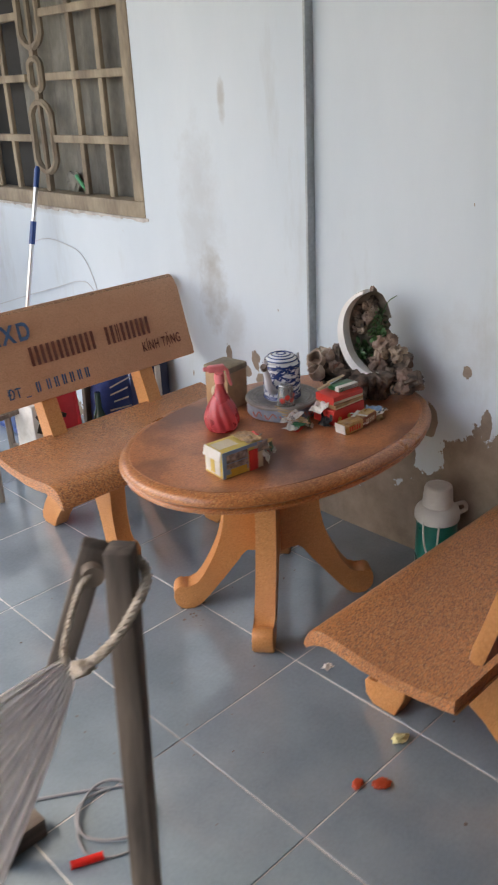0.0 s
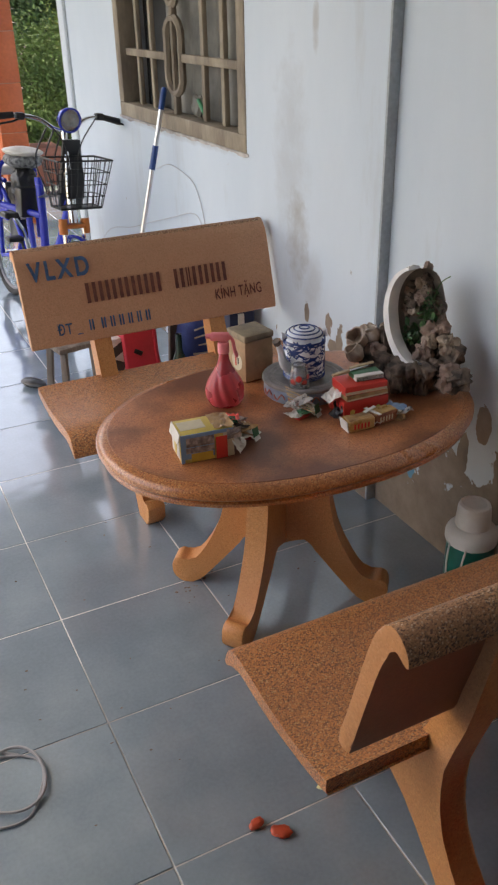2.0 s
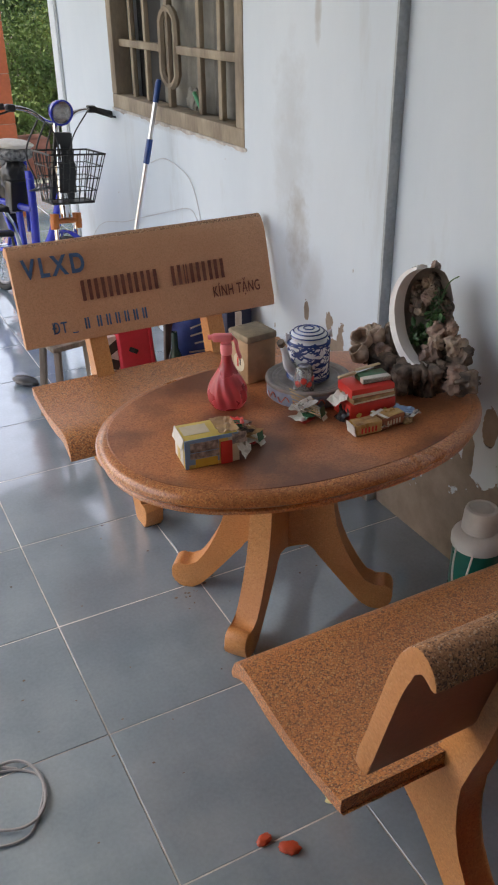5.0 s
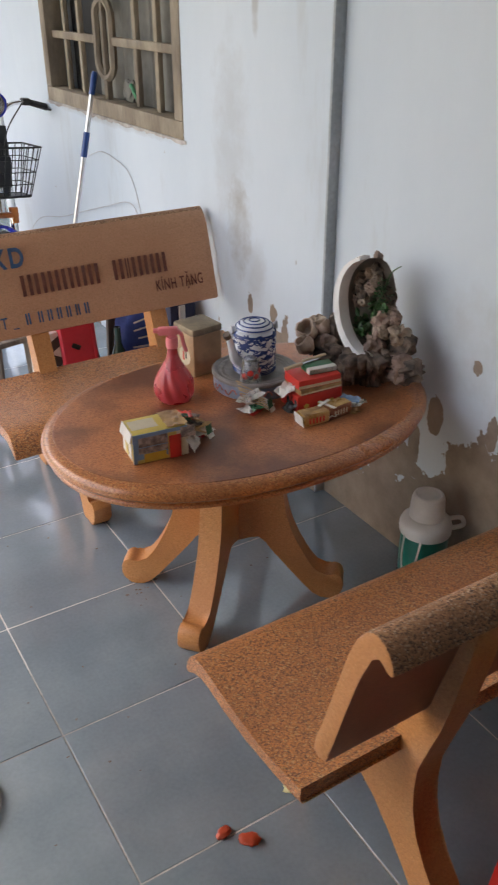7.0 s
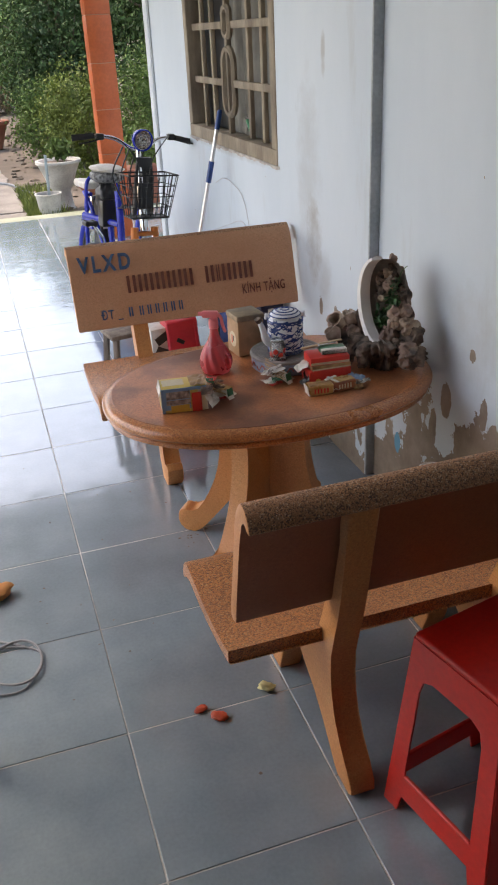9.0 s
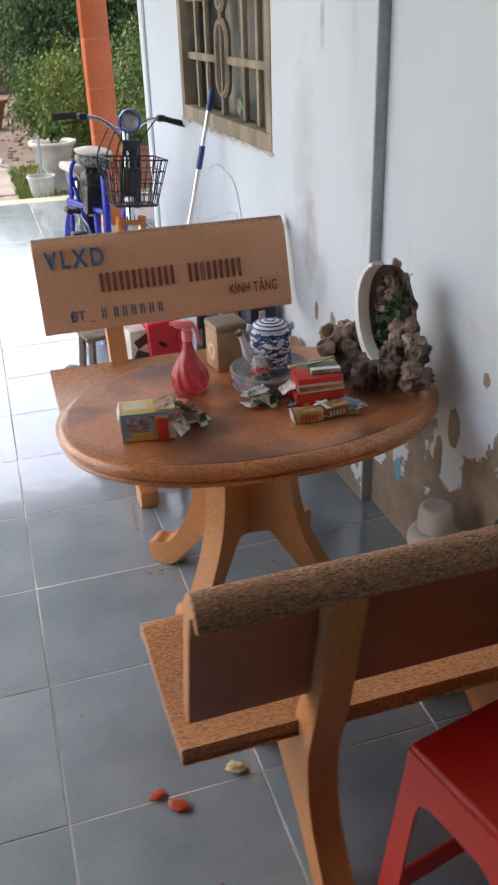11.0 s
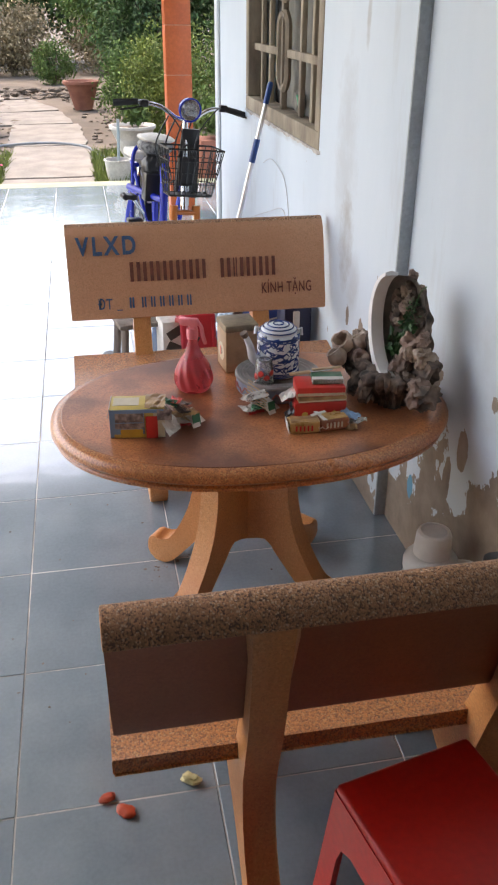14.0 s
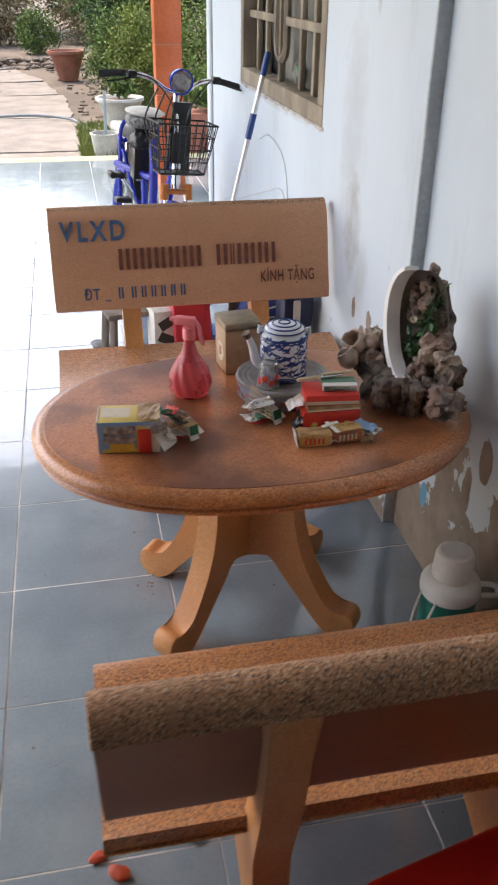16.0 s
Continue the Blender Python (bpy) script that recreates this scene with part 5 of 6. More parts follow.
for z in (0.36, 0.25):
    part("grip_slot", box((0.045, 0.004, 0.022), (-0.02, -0.0655, z), 0.003, turn=Matrix.Rotation(radians(35), 4, "Y")), M_BLACK, can2)
part("side_rib", box((0.016, 0.010, 0.44), (0.07, -0.067, 0.23), 0.004), M_REDCAN, can2)
part("oval_label", lathe([(0.0, 0.0), (0.024, 0.0), (0.024, 0.001), (0.0, 0.001)], 24, wave=lambda a, z: 1 - 0.4 * abs(math.cos(a))), plain("green_label", (0.02, 0.30, 0.20), 0.4), can2, at=pose(-0.01, -0.066, 0.17, 90, 0, 0))
carton2 = thing("printed_carton", "white carton with bold black printing behind the bench", "carton", pose(1.745, 3.35, 0.001, 0, 0, 8))
part("carton_body", box((0.11, 0.14, 0.44), (0, 0, 0.22), 0.004), M_PAPER, carton2)
for i in range(4):
    part("print_bar", box((0.075, 0.002, 0.045), (0.004 * (i % 2), -0.0715, 0.16 + 0.075 * i), turn=Matrix.Rotation(radians((-1) ** i * 28), 4, "Y")), M_INK, carton2)
for x, y, lean, nm in ((1.99, 3.30, 9, "plank"), (2.055, 3.38, -3, "plank"), (1.815, 3.40, 2, "plank")):
    single(nm, box((0.045, 0.03, 0.55), (0, 0, 0.275), 0.003), M_DARKWOOD2 if lean > 0 else M_DARKWOOD, pose(x, y, 0.004, 0, -lean, 0), "weathered grey board leaning behind the bench", "board", "leaning boards")
bottle = thing("glass_bottle", "dark green glass bottle behind the bench", "bottle", pose(2.05, 3.25, 0.001))
part("bottle_body", lathe([(0.0, 0.0), (0.04, 0.0), (0.042, 0.01), (0.042, 0.24), (0.03, 0.30), (0.016, 0.34), (0.015, 0.42), (0.0, 0.42)], 24), M_DARKGREEN, bottle)
crate = thing("dark_crate", "dark blue crate with a pale board beside the wall", "crate", pose(2.305, 3.16, 0.001))
part("crate_body", box((0.13, 0.16, 0.56), (0, 0, 0.28), 0.01), plain("navy_plastic", (0.015, 0.02, 0.06), 0.5), crate)
part("pale_board", box((0.03, 0.012, 0.52), (-0.01, -0.087, 0.27), 0.003), M_PAPER, crate)
wstool = thing("wooden_stool", "small dark wooden stool with splayed legs behind the bench", "stool", pose(1.62, 3.46, 0.001, 0, 0, 10))
part("stool_top", box((0.27, 0.2, 0.025), (0, 0, 0.40), 0.005), M_DARKWOOD2, wstool)
for sx in (-1, 1):
    for sy in (-1, 1):
        bm, m = beam((sx * 0.135, sy * 0.105, 0.003), (sx * 0.105, sy * 0.075, 0.39), 0.03, 0.03)
        part("leg", bm, M_DARKWOOD2, wstool, at=m)
    bm, m = beam((sx * 0.122, -0.09, 0.16), (sx * 0.122, 0.09, 0.16), 0.02, 0.025)
    part("stretcher", bm, M_DARKWOOD2, wstool, at=m)
single("sandal", lump(0.05, 9, 0.2, 3, (0.9, 1.8, 0.35), (0, 0, 0.02)), M_BLACK, pose(1.48, 3.95, 0.001, 0, 0, 30), "dark rubber sandal on the tiles", "sandal")

# mop pole leaning on the wall, and loose wires
M_ALU = plain("brushed_aluminium", (0.70, 0.70, 0.72), 0.3, 0.9)
M_BLUEPLASTIC = plain("blue_plastic", (0.01, 0.06, 0.24), 0.35)
mop = thing("mop", "aluminium mop pole with blue grips leaning on the wall", "mop", pose(2.045, 4.11, 0.0))
top, foot = Vector((0.330, -0.042, 1.415)), Vector((0.0, 0.0, 0.03))
along = lambda s: foot.lerp(top, s)
part("pole", tube([along(0.0), along(0.95)], 0.0125, 12), M_ALU, mop)
part("grip", tube([along(0.925), along(0.99), along(1.0)], [0.0155, 0.0155, 0.010], 12), M_BLUEPLASTIC, mop, "blue plastic end grip")
part("joint", tube([along(0.715), along(0.80)], 0.0165, 12), M_BLUEPLASTIC, mop, "blue plastic joint")
part("mop_head", box((0.12, 0.30, 0.03), (0, 0, 0.02), 0.008), M_BLUEPLASTIC, mop)
M_WIRE = plain("grey_wire", (0.52, 0.53, 0.55), 0.6)
for nm, pts in (("hanging_wire", [(2.39, 3.62, 0.55), (2.39, 3.66, 0.80), (2.39, 3.76, 0.97), (2.39, 3.93, 1.02), (2.39, 4.12, 1.03), (2.39, 4.3, 0.98)]), ("floor_wire", [(2.38, 3.55, 0.60), (2.38, 3.68, 0.80), (2.38, 3.80, 0.835), (2.38, 4.06, 0.765), (2.38, 4.4, 0.67), (2.38, 4.78, 0.56), (2.37, 5.3, 0.42), (2.36, 5.8, 0.006)])):
    single(nm, tube(smooth_path(pts, 7), 0.0024, 6), M_WIRE, pose(0, 0, 0), "thin grey wire looping along the wall", "wire")

# ---- electric bicycle ----
M_BLUEPAINTED = plain("blue_enamel", (0.02, 0.04, 0.42), 0.25)
M_CHROME = plain("chrome", (0.75, 0.75, 0.76), 0.12, 1.0)
M_RUBBER = plain("black_rubber", (0.02, 0.02, 0.021), 0.75)
M_VINYL = surface("worn_cream_vinyl", (0.62, 0.56, 0.47), (0.78, 0.73, 0.65), 12, 0.5, 0.1, 60)
M_RIMDARK = plain("dull_dark_rim", (0.16, 0.16, 0.17), 0.4, 0.8)
M_CHECK = surface("black_patterned_vinyl", (0.02, 0.02, 0.022), (0.30, 0.30, 0.29), 55, 0.5, 0.1, 90)
M_ORANGE = plain("orange_enamel", (0.62, 0.17, 0.03), 0.35)
bike = thing("electric_bicycle", "blue electric bicycle with a wire basket and cream seats", "bicycle", pose(1.855, 4.985, 0.001, 0, 5.5, 11))


def wheel(y, r, name):
    ring = [(0.0, y + r * math.cos(a), r + 0.022 + r * math.sin(a)) for a in (2 * math.pi * i / 40 for i in range(40))]
    w = part(name, tube(ring, 0.022, 10, closed=True), M_RUBBER, bike, "black tyre")
    part("rim", tube([(0.0, y + (r - 0.028) * math.cos(a), r + 0.022 + (r - 0.028) * math.sin(a)) for a in (2 * math.pi * i / 40 for i in range(40))], 0.011, 8, closed=True), M_RIMDARK, w)
    part("hub", tube([(-0.04, y, r + 0.022), (0.04, y, r + 0.022)], 0.035, 14), M_CHROME, w)
    bm = bmesh.new()
    for i in range(18):
        a = 2 * math.pi * i / 18
        tube([(0.02 * (-1) ** i, y, r + 0.022), (0, y + (r - 0.03) * math.cos(a), r + 0.022 + (r - 0.03) * math.sin(a))], 0.0018, 4, bm)
    part("spokes", bm, M_CHROME, w)


wheel(-0.40, 0.26, "front_wheel")
wheel(0.62, 0.26, "rear_wheel")
part("front_mudguard", tube([(0, -0.40 + 0.305 * math.cos(radians(a)), 0.282 + 0.305 * math.sin(radians(a))) for a in range(20, 170, 10)], 0.03, 8, flat=0.35), M_BLUEPAINTED, bike)
part("rear_mudguard", tube([(0, 0.62 + 0.305 * math.cos(radians(a)), 0.282 + 0.305 * math.sin(radians(a))) for a in range(0, 180, 10)], 0.035, 8, flat=0.35), M_BLUEPAINTED, bike)
for s in (-1, 1):
    part("fork_leg", tube([(s * 0.062, -0.40, 0.282), (s * 0.062, -0.345, 0.66)], 0.018, 10), M_CHROME, bike)
part("fork_crown", box((0.185, 0.05, 0.026), (0, -0.345, 0.645), 0.008, 3), M_ORANGE, bike, "orange fork clamp")
for s in (-1, 1):
    part("fork_sleeve", tube([(s * 0.072, -0.352, 0.60), (s * 0.070, -0.342, 0.685)], 0.026, 12), M_ORANGE, bike, "orange fork sleeve")
part("head_tube", tube([(0, -0.335, 0.66), (0, -0.285, 0.94)], 0.028, 14), M_CHROME, bike, "chrome steering tube")
part("stem", tube([(0, -0.29, 0.92), (0, -0.245, 1.20)], 0.018, 12), M_CHROME, bike)
bm = prism([(-0.02, 0.0), (-0.012, 0.20), (0.0, 0.40), (0.016, 0.40), (0.02, 0.20), (0.022, 0.0)], -0.055, 0.075, bevel=0.008)
for v in bm.verts:
    v.co.x *= 1.1 - 0.9 * max(0.0, v.co.z - 0.1)
part("leg_shield", bm, M_BLACK, bike, "black plastic shield behind the basket", at=pose(0.02, -0.235, 0.72, 8, 0, 0))
bar = smooth_path([(0.40, -0.165, 1.205), (0.27, -0.205, 1.232), (0.15, -0.235, 1.225), (0.06, -0.25, 1.175), (0, -0.25, 1.165), (-0.06, -0.25, 1.175), (-0.15, -0.235, 1.225), (-0.27, -0.205, 1.242), (-0.40, -0.165, 1.225)], 5)
part("handlebar", tube(bar, 0.012, 10), M_CHROME, bike)
for s in (-1, 1):
    part("grip", tube([(s * 0.275, -0.204, 1.237 - s * 0.005), (s * 0.41, -0.162, 1.214 - s * 0.010)], [0.017, 0.020], 12), M_RUBBER, bike)
    part("control_block", box((0.05, 0.045, 0.04), (s * 0.245, -0.215, 1.236), 0.010), M_BLACK, bike)
    part("brake_lever", tube([(s * 0.25, -0.23, 1.225), (s * 0.31, -0.262, 1.212), (s * 0.39, -0.245, 1.196)], 0.006, 6), M_BLACK, bike)
    part("brake_cable", tube(smooth_path([(s * 0.22, -0.24, 1.24), (s * 0.15, -0.33, 1.22), (s * 0.05, -0.36, 1.10), (s * 0.03, -0.34, 0.95)], 5), 0.004, 6), M_BLACK, bike)
lamp = part("headlight", lathe([(0.0, 0.0), (0.035, 0.005), (0.058, 0.03), (0.068, 0.07), (0.068, 0.084), (0.060, 0.086), (0.058, 0.074), (0.045, 0.04), (0.0, 0.02)], 24), M_BLUEPAINTED, bike, "blue headlight shell", at=pose(0, -0.255, 1.235, 98, 0, 0))
part("reflector", lathe([(0.0, 0.034), (0.022, 0.036), (0.044, 0.052), (0.0575, 0.078), (0.0585, 0.078), (0.046, 0.049), (0.022, 0.033), (0.0, 0.030)], 24), M_CHROME, lamp)
part("bulb", lathe([(0.0, 0.034), (0.010, 0.036), (0.013, 0.050), (0.008, 0.062), (0.0, 0.065)], 14), M_GLASS, lamp)
part("lens_glass", lathe([(0.0, 0.084), (0.04, 0.084), (0.052, 0.0805), (0.05, 0.0795), (0.0, 0.082)], 24), M_GLASS, lamp)
# basket
lo, hi = (0.130, -0.47, -0.35, 0.765), (0.168, -0.53, -0.32, 1.03)
basket = None
for k in (4, 0, 1, 2, 3):
    w, ya, yb, z = (lo[i] + (hi[i] - lo[i]) * k / 4 for i in range(4))
    bm = tube([(-w, ya, z), (w, ya, z), (w, yb, z), (-w, yb, z)], 0.0055 if k in (0, 4) else 0.003, 6, None, True)
    if basket is None:
        basket = part("basket", bm, M_BLACK, bike, "black wire basket", at=pose(-0.012, 0, 0))
    else:
        part("wire", bm, M_BLACK, basket)
for i in range(9):
    q = -1 + i / 4
    part("wire", tube([(q * hi[0], hi[1], hi[3]), (q * lo[0], lo[1], lo[3]), (q * lo[0], lo[2], lo[3]), (q * hi[0], hi[2], hi[3])], 0.003, 5), M_BLACK, basket)
for i in range(4):
    s = (i + 0.5) / 4
    for e in (-1, 1):
        part("wire", tube([(e * hi[0], hi[1] + (hi[2] - hi[1]) * s, hi[3]), (e * lo[0], lo[1] + (lo[2] - lo[1]) * s, lo[3])], 0.003, 5), M_BLACK, basket)
part("basket_tray", box((0.25, 0.12, 0.008), (-0.012, -0.41, 0.762), 0.002), M_BLACK, bike)
# frame, battery, seats
for pts, r in (([(0, -0.31, 0.80), (0, -0.15, 0.50), (0, 0.05, 0.36), (0, 0.30, 0.36)], 0.030), ([(0, 0.24, 0.36), (0, 0.30, 0.62), (0, 0.34, 0.93)], 0.022)):
    part("frame_tube", tube(smooth_path(pts, 5), r, 12), M_BLUEPAINTED, bike)
for s in (-1, 1):
    part("frame_stay", tube([(s * 0.045, 0.26, 0.36), (s * 0.06, 0.62, 0.282)], 0.014, 8), M_BLUEPAINTED, bike)
    part("frame_stay", tube(smooth_path([(s * 0.06, 0.62, 0.29), (s * 0.085, 0.56, 0.55), (s * 0.10, 0.50, 0.78), (s * 0.095, 0.42, 0.80)], 4), 0.015, 8), M_BLUEPAINTED, bike)
    part("pedal", box((0.10, 0.07, 0.03), (s * 0.19, 0.14 + s * 0.05, 0.36 - s * 0.14), 0.008), M_BLACK, bike)
    part("crank", tube([(s * 0.07, 0.14, 0.36), (s * 0.12, 0.14 + s * 0.05, 0.36 - s * 0.14)], 0.010, 8), M_CHROME, bike)
part("crankshaft", tube([(-0.09, 0.14, 0.36), (0.09, 0.14, 0.36)], 0.03, 12), M_BLACK, bike)
part("battery_box", box((0.11, 0.15, 0.34), (0, 0.42, 0.58), 0.015), M_BLACK, bike, "black battery box")
part("saddle", lump(0.12, 2, 0.06, 4, (1.0, 1.25, 0.24), (0, 0.34, 0.985)), M_VINYL, bike, "cream saddle top")
part("saddle_base", lump(0.118, 3, 0.05, 4, (1.0, 1.2, 0.48), (0, 0.345, 0.935)), M_CHECK, bike, "black patterned saddle side")
part("rear_seat", box((0.21, 0.26, 0.055), (0, 0.66, 0.845), 0.022, 3), M_VINYL, bike, "cream rear seat pad")
for s in (-1, 1):
    part("seat_stay", tube(smooth_path([(s * 0.10, 0.56, 0.80), (s * 0.10, 0.42, 0.72), (s * 0.06, 0.28, 0.46)], 5), 0.014, 8), M_BLUEPAINTED, bike)
part("tool_bag", lump(0.10, 6, 0.25, 4, (0.8, 0.9, 1.2), (-0.02, 0.30, 0.80)), M_BLACK, bike, "black bag under the saddle")
part("rear_cover", box((0.13, 0.05, 0.16), (0, 0.53, 0.70), 0.015), M_CHROME, bike)
part("body_panel", box((0.014, 0.22, 0.09), (-0.10, 0.50, 0.60), 0.006), M_BLUEPAINTED, bike, "blue side panel")
part("body_panel", box((0.014, 0.22, 0.09), (0.10, 0.50, 0.60), 0.006), M_BLUEPAINTED, bike)
part("front_pedal", box((0.09, 0.08, 0.03), (-0.28, -0.07, 0.68), 0.008), M_BLACK, bike, "black ridged pedal")
for k in (-1, 1):
    part("pedal_ridge", box((0.02, 0.084, 0.036), (-0.28 + 0.026 * k, -0.07, 0.68), 0.004), M_RUBBER, bike)
part("pedal_arm", tube([(-0.06, 0.14, 0.38), (-0.15, 0.04, 0.56), (-0.25, -0.05, 0.675)], 0.012, 8), M_CHROME, bike)
part("controller_box", box((0.16, 0.10, 0.18), (-0.03, 0.20, 0.70), 0.012), M_BLACK, bike)
for k in range(4):
    part("loose_cable", tube(smooth_path([(-0.10 + 0.05 * k, -0.24, 1.18), (-0.16 + 0.06 * k, -0.20, 1.0), (-0.08 + 0.04 * k, -0.16, 0.82), (-0.02 + 0.01 * k, 0.10, 0.74)], 5), 0.005, 6), M_BLACK, bike)
part("down_tube", tube(smooth_path([(-0.01, 0.10, 0.86), (-0.01, 0.06, 0.62), (-0.01, 0.04, 0.40)], 5), 0.026, 12), M_BLUEPAINTED, bike, "thick blue frame tube")
part("cross_tube", tube([(-0.15, 0.42, 0.66), (-0.02, 0.06, 0.64)], 0.022, 10), M_BLUEPAINTED, bike)
part("seat_rail", tube(smooth_path([(-0.11, 0.46, 0.68), (-0.12, 0.44, 0.86), (-0.06, 0.45, 0.93), (0.06, 0.45, 0.93), (0.12, 0.44, 0.86), (0.11, 0.46, 0.68)], 5), 0.013, 8), M_BLUEPAINTED, bike, "blue loop rail")
part("battery_label", box((0.075, 0.002, 0.11), (0.0, 0.344, 0.62), 0.001), M_PAPER, bike, "white printed label")
for k in range(3):
    part("label_bar", box((0.055 - 0.012 * k, 0.0012, 0.010), (0.0, 0.3425, 0.65 - 0.028 * k)), M_INK, bike)
part("basket_plate", box((0.10, 0.012, 0.16), (-0.005, -0.47, 0.90), 0.006), M_BLACK, bike, at=pose(-0.04, 0, 0))
part("kickstand", tube([(0.05, 0.33, 0.34), (0.13, 0.40, 0.012)], 0.010, 8), M_CHROME, bike)

# ---- garden ----
M_SOIL = surface("dry_soil", (0.085, 0.068, 0.053), (0.16, 0.13, 0.105), 1.3, 0.95, 0.6, 30, space="Object")
M_SLAB = surface("rough_concrete", (0.165, 0.15, 0.135), (0.25, 0.23, 0.205), 3.5, 0.9, 0.6, 45)
M_MOSS = surface("mossy_cement", (0.22, 0.25, 0.17), (0.34, 0.36, 0.27), 4, 0.8, 0.3, 60)
M_LEAF = surface("fresh_leaf", (0.045, 0.10, 0.02), (0.11, 0.17, 0.04), 3, 0.8, 0, island=0.45)
M_LEAFYEL = surface("yellow_green_leaf", (0.075, 0.12, 0.02), (0.16, 0.20, 0.04), 3, 0.8, 0, island=0.4)
M_LEAFDEEP = surface("deep_green_leaf", (0.02, 0.055, 0.018), (0.055, 0.11, 0.03), 2, 0.8, 0, island=0.5)
M_DRYLEAF = surface("dry_brush", (0.14, 0.11, 0.06), (0.27, 0.22, 0.13), 2, 0.8, 0, island=0.4)
M_BARK = surface("bark", (0.10, 0.075, 0.055), (0.20, 0.16, 0.12), 12, 0.9, 0.8, 40)
M_TERRA = surface("terracotta", (0.19, 0.065, 0.042), (0.29, 0.115, 0.075), 6, 0.7, 0.2, 60)
M_CEMENTPOT = surface("pale_cement", (0.38, 0.38, 0.36), (0.56, 0.56, 0.53), 6, 0.8, 0.3, 60)
GZ = -0.11
bm = bmesh.new()
bmesh.ops.create_grid(bm, x_segments=60, y_segments=60, size=400)
for v in bm.verts:
    v.co.x = math.copysign((abs(v.co.x) / 400) ** 2.4 * 400, v.co.x)
    v.co.y = math.copysign((abs(v.co.y) / 400) ** 2.4 * 400, v.co.y) + 12
    far = min(1.0, max(0.0, (abs(v.co.y - 6) - 8) / 6))
    v.co.z = GZ + far * 0.05 * noise.noise(Vector((v.co.x * 0.5, v.co.y * 0.5, 1)))
tagged(part("ground", bm, M_SOIL), "dry brown garden soil around the house", "ground", kind="structure")
tagged(part("porch_step", box((5.0, 0.34, 0.10), (1.1, 9.20, GZ + 0.045), 0.01), M_MOSS), "mossy cement strip along the porch edge", "step", kind="structure")
path = thing("path", "garden path of rough pale concrete slabs", "path", pose(1.0, 9.4, GZ), kind="structure")
rng = random.Random(3)
for i, (y0, y1, xc, w, turn) in enumerate(((9.42, 10.02, 1.0, 1.02, 0), (10.05, 12.60, 0.98, 1.04, 0), (12.63, 15.1, 0.88, 1.10, -2), (15.12, 17.0, 0.55, 1.25, -8), (17.02, 19.2, 0.05, 1.4, -17), (19.2, 21.5, -0.8, 1.5, -28), (21.5, 23.8, -2.2, 1.6, -42))):
    bm = bmesh.new()
    k = 12
    a = [(-w / 2 + w * j / k, -(y1 - y0) / 2 + 0.04 * rng.random()) for j in range(k + 1)] + [(w / 2 + 0.05 * rng.random(), -(y1 - y0) / 2 + (y1 - y0) * j / k) for j in range(1, k)] + [(w / 2 - w * j / k, (y1 - y0) / 2 - 0.04 * rng.random()) for j in range(k + 1)] + [(-w / 2 - 0.05 * rng.random(), (y1 - y0) / 2 - (y1 - y0) * j / k) for j in range(1, k)]
    vs = [bm.verts.new((x, y, 0.028)) for x, y in a]
    f = bm.faces.new(vs)
    r = bmesh.ops.extrude_face_region(bm, geom=[f])
    for v in r["geom"]:
        if isinstance(v, bmesh.types.BMVert):
            v.co.z = -0.03
    part("slab", bm, M_SLAB, path, smooth=0, at=pose(xc - 1.0, (y0 + y1) / 2 - 9.4, 0, 0, 0, -turn))
single("garden_hose", tube(smooth_path([(-2.5, 0.2, 0.02), (-1.2, -0.5, 0.03), (-0.4, 0.0, 0.08), (0.4, 0.25, 0.09), (0.95, 0.05, 0.06), (1.15, -0.5, 0.02), (1.35, -0.9, 0.02)], 7), 0.018, 8), plain("blue_grey_hose", (0.16, 0.19, 0.21), 0.5), pose(0.5, 12.2, GZ), "blue-grey garden hose across the path", "hose")


def plant_mesh(name, me, mat, parent, label=""):
    me.materials.append(mat)
    ob = new(name, me)
    ob.parent = parent
    return tagged(ob, label) if label else ob


def bush(x, y, h, w, mat, count, size, seed, label, name="bush", stems=7, kinds="bush"):
    b = thing(name, label, kinds, pose(x, y, GZ))
    r = random.Random(seed)
    bm = bmesh.new()
    for i in range(stems):
        a, d = r.uniform(0, 6.28), r.uniform(0.2, 0.75)
        tube(smooth_path([(0.06 * math.cos(a), 0.06 * math.sin(a), 0), (0.3 * d * w * math.cos(a), 0.3 * d * w * math.sin(a), h * 0.4), (d * w * math.cos(a), d * w * math.sin(a), h * r.uniform(0.65, 0.9))], 4), [0.022 * (1 - 0.1 * k) for k in range(9)], 6, bm)
    part("stems", bm, M_BARK, b)
    plant_mesh("crown", leaves(int(count * 2.2), (0, 0, h * 0.55), (w, w, h * 0.62), size * 0.62, seed, clumps=40), mat, b)
    return b


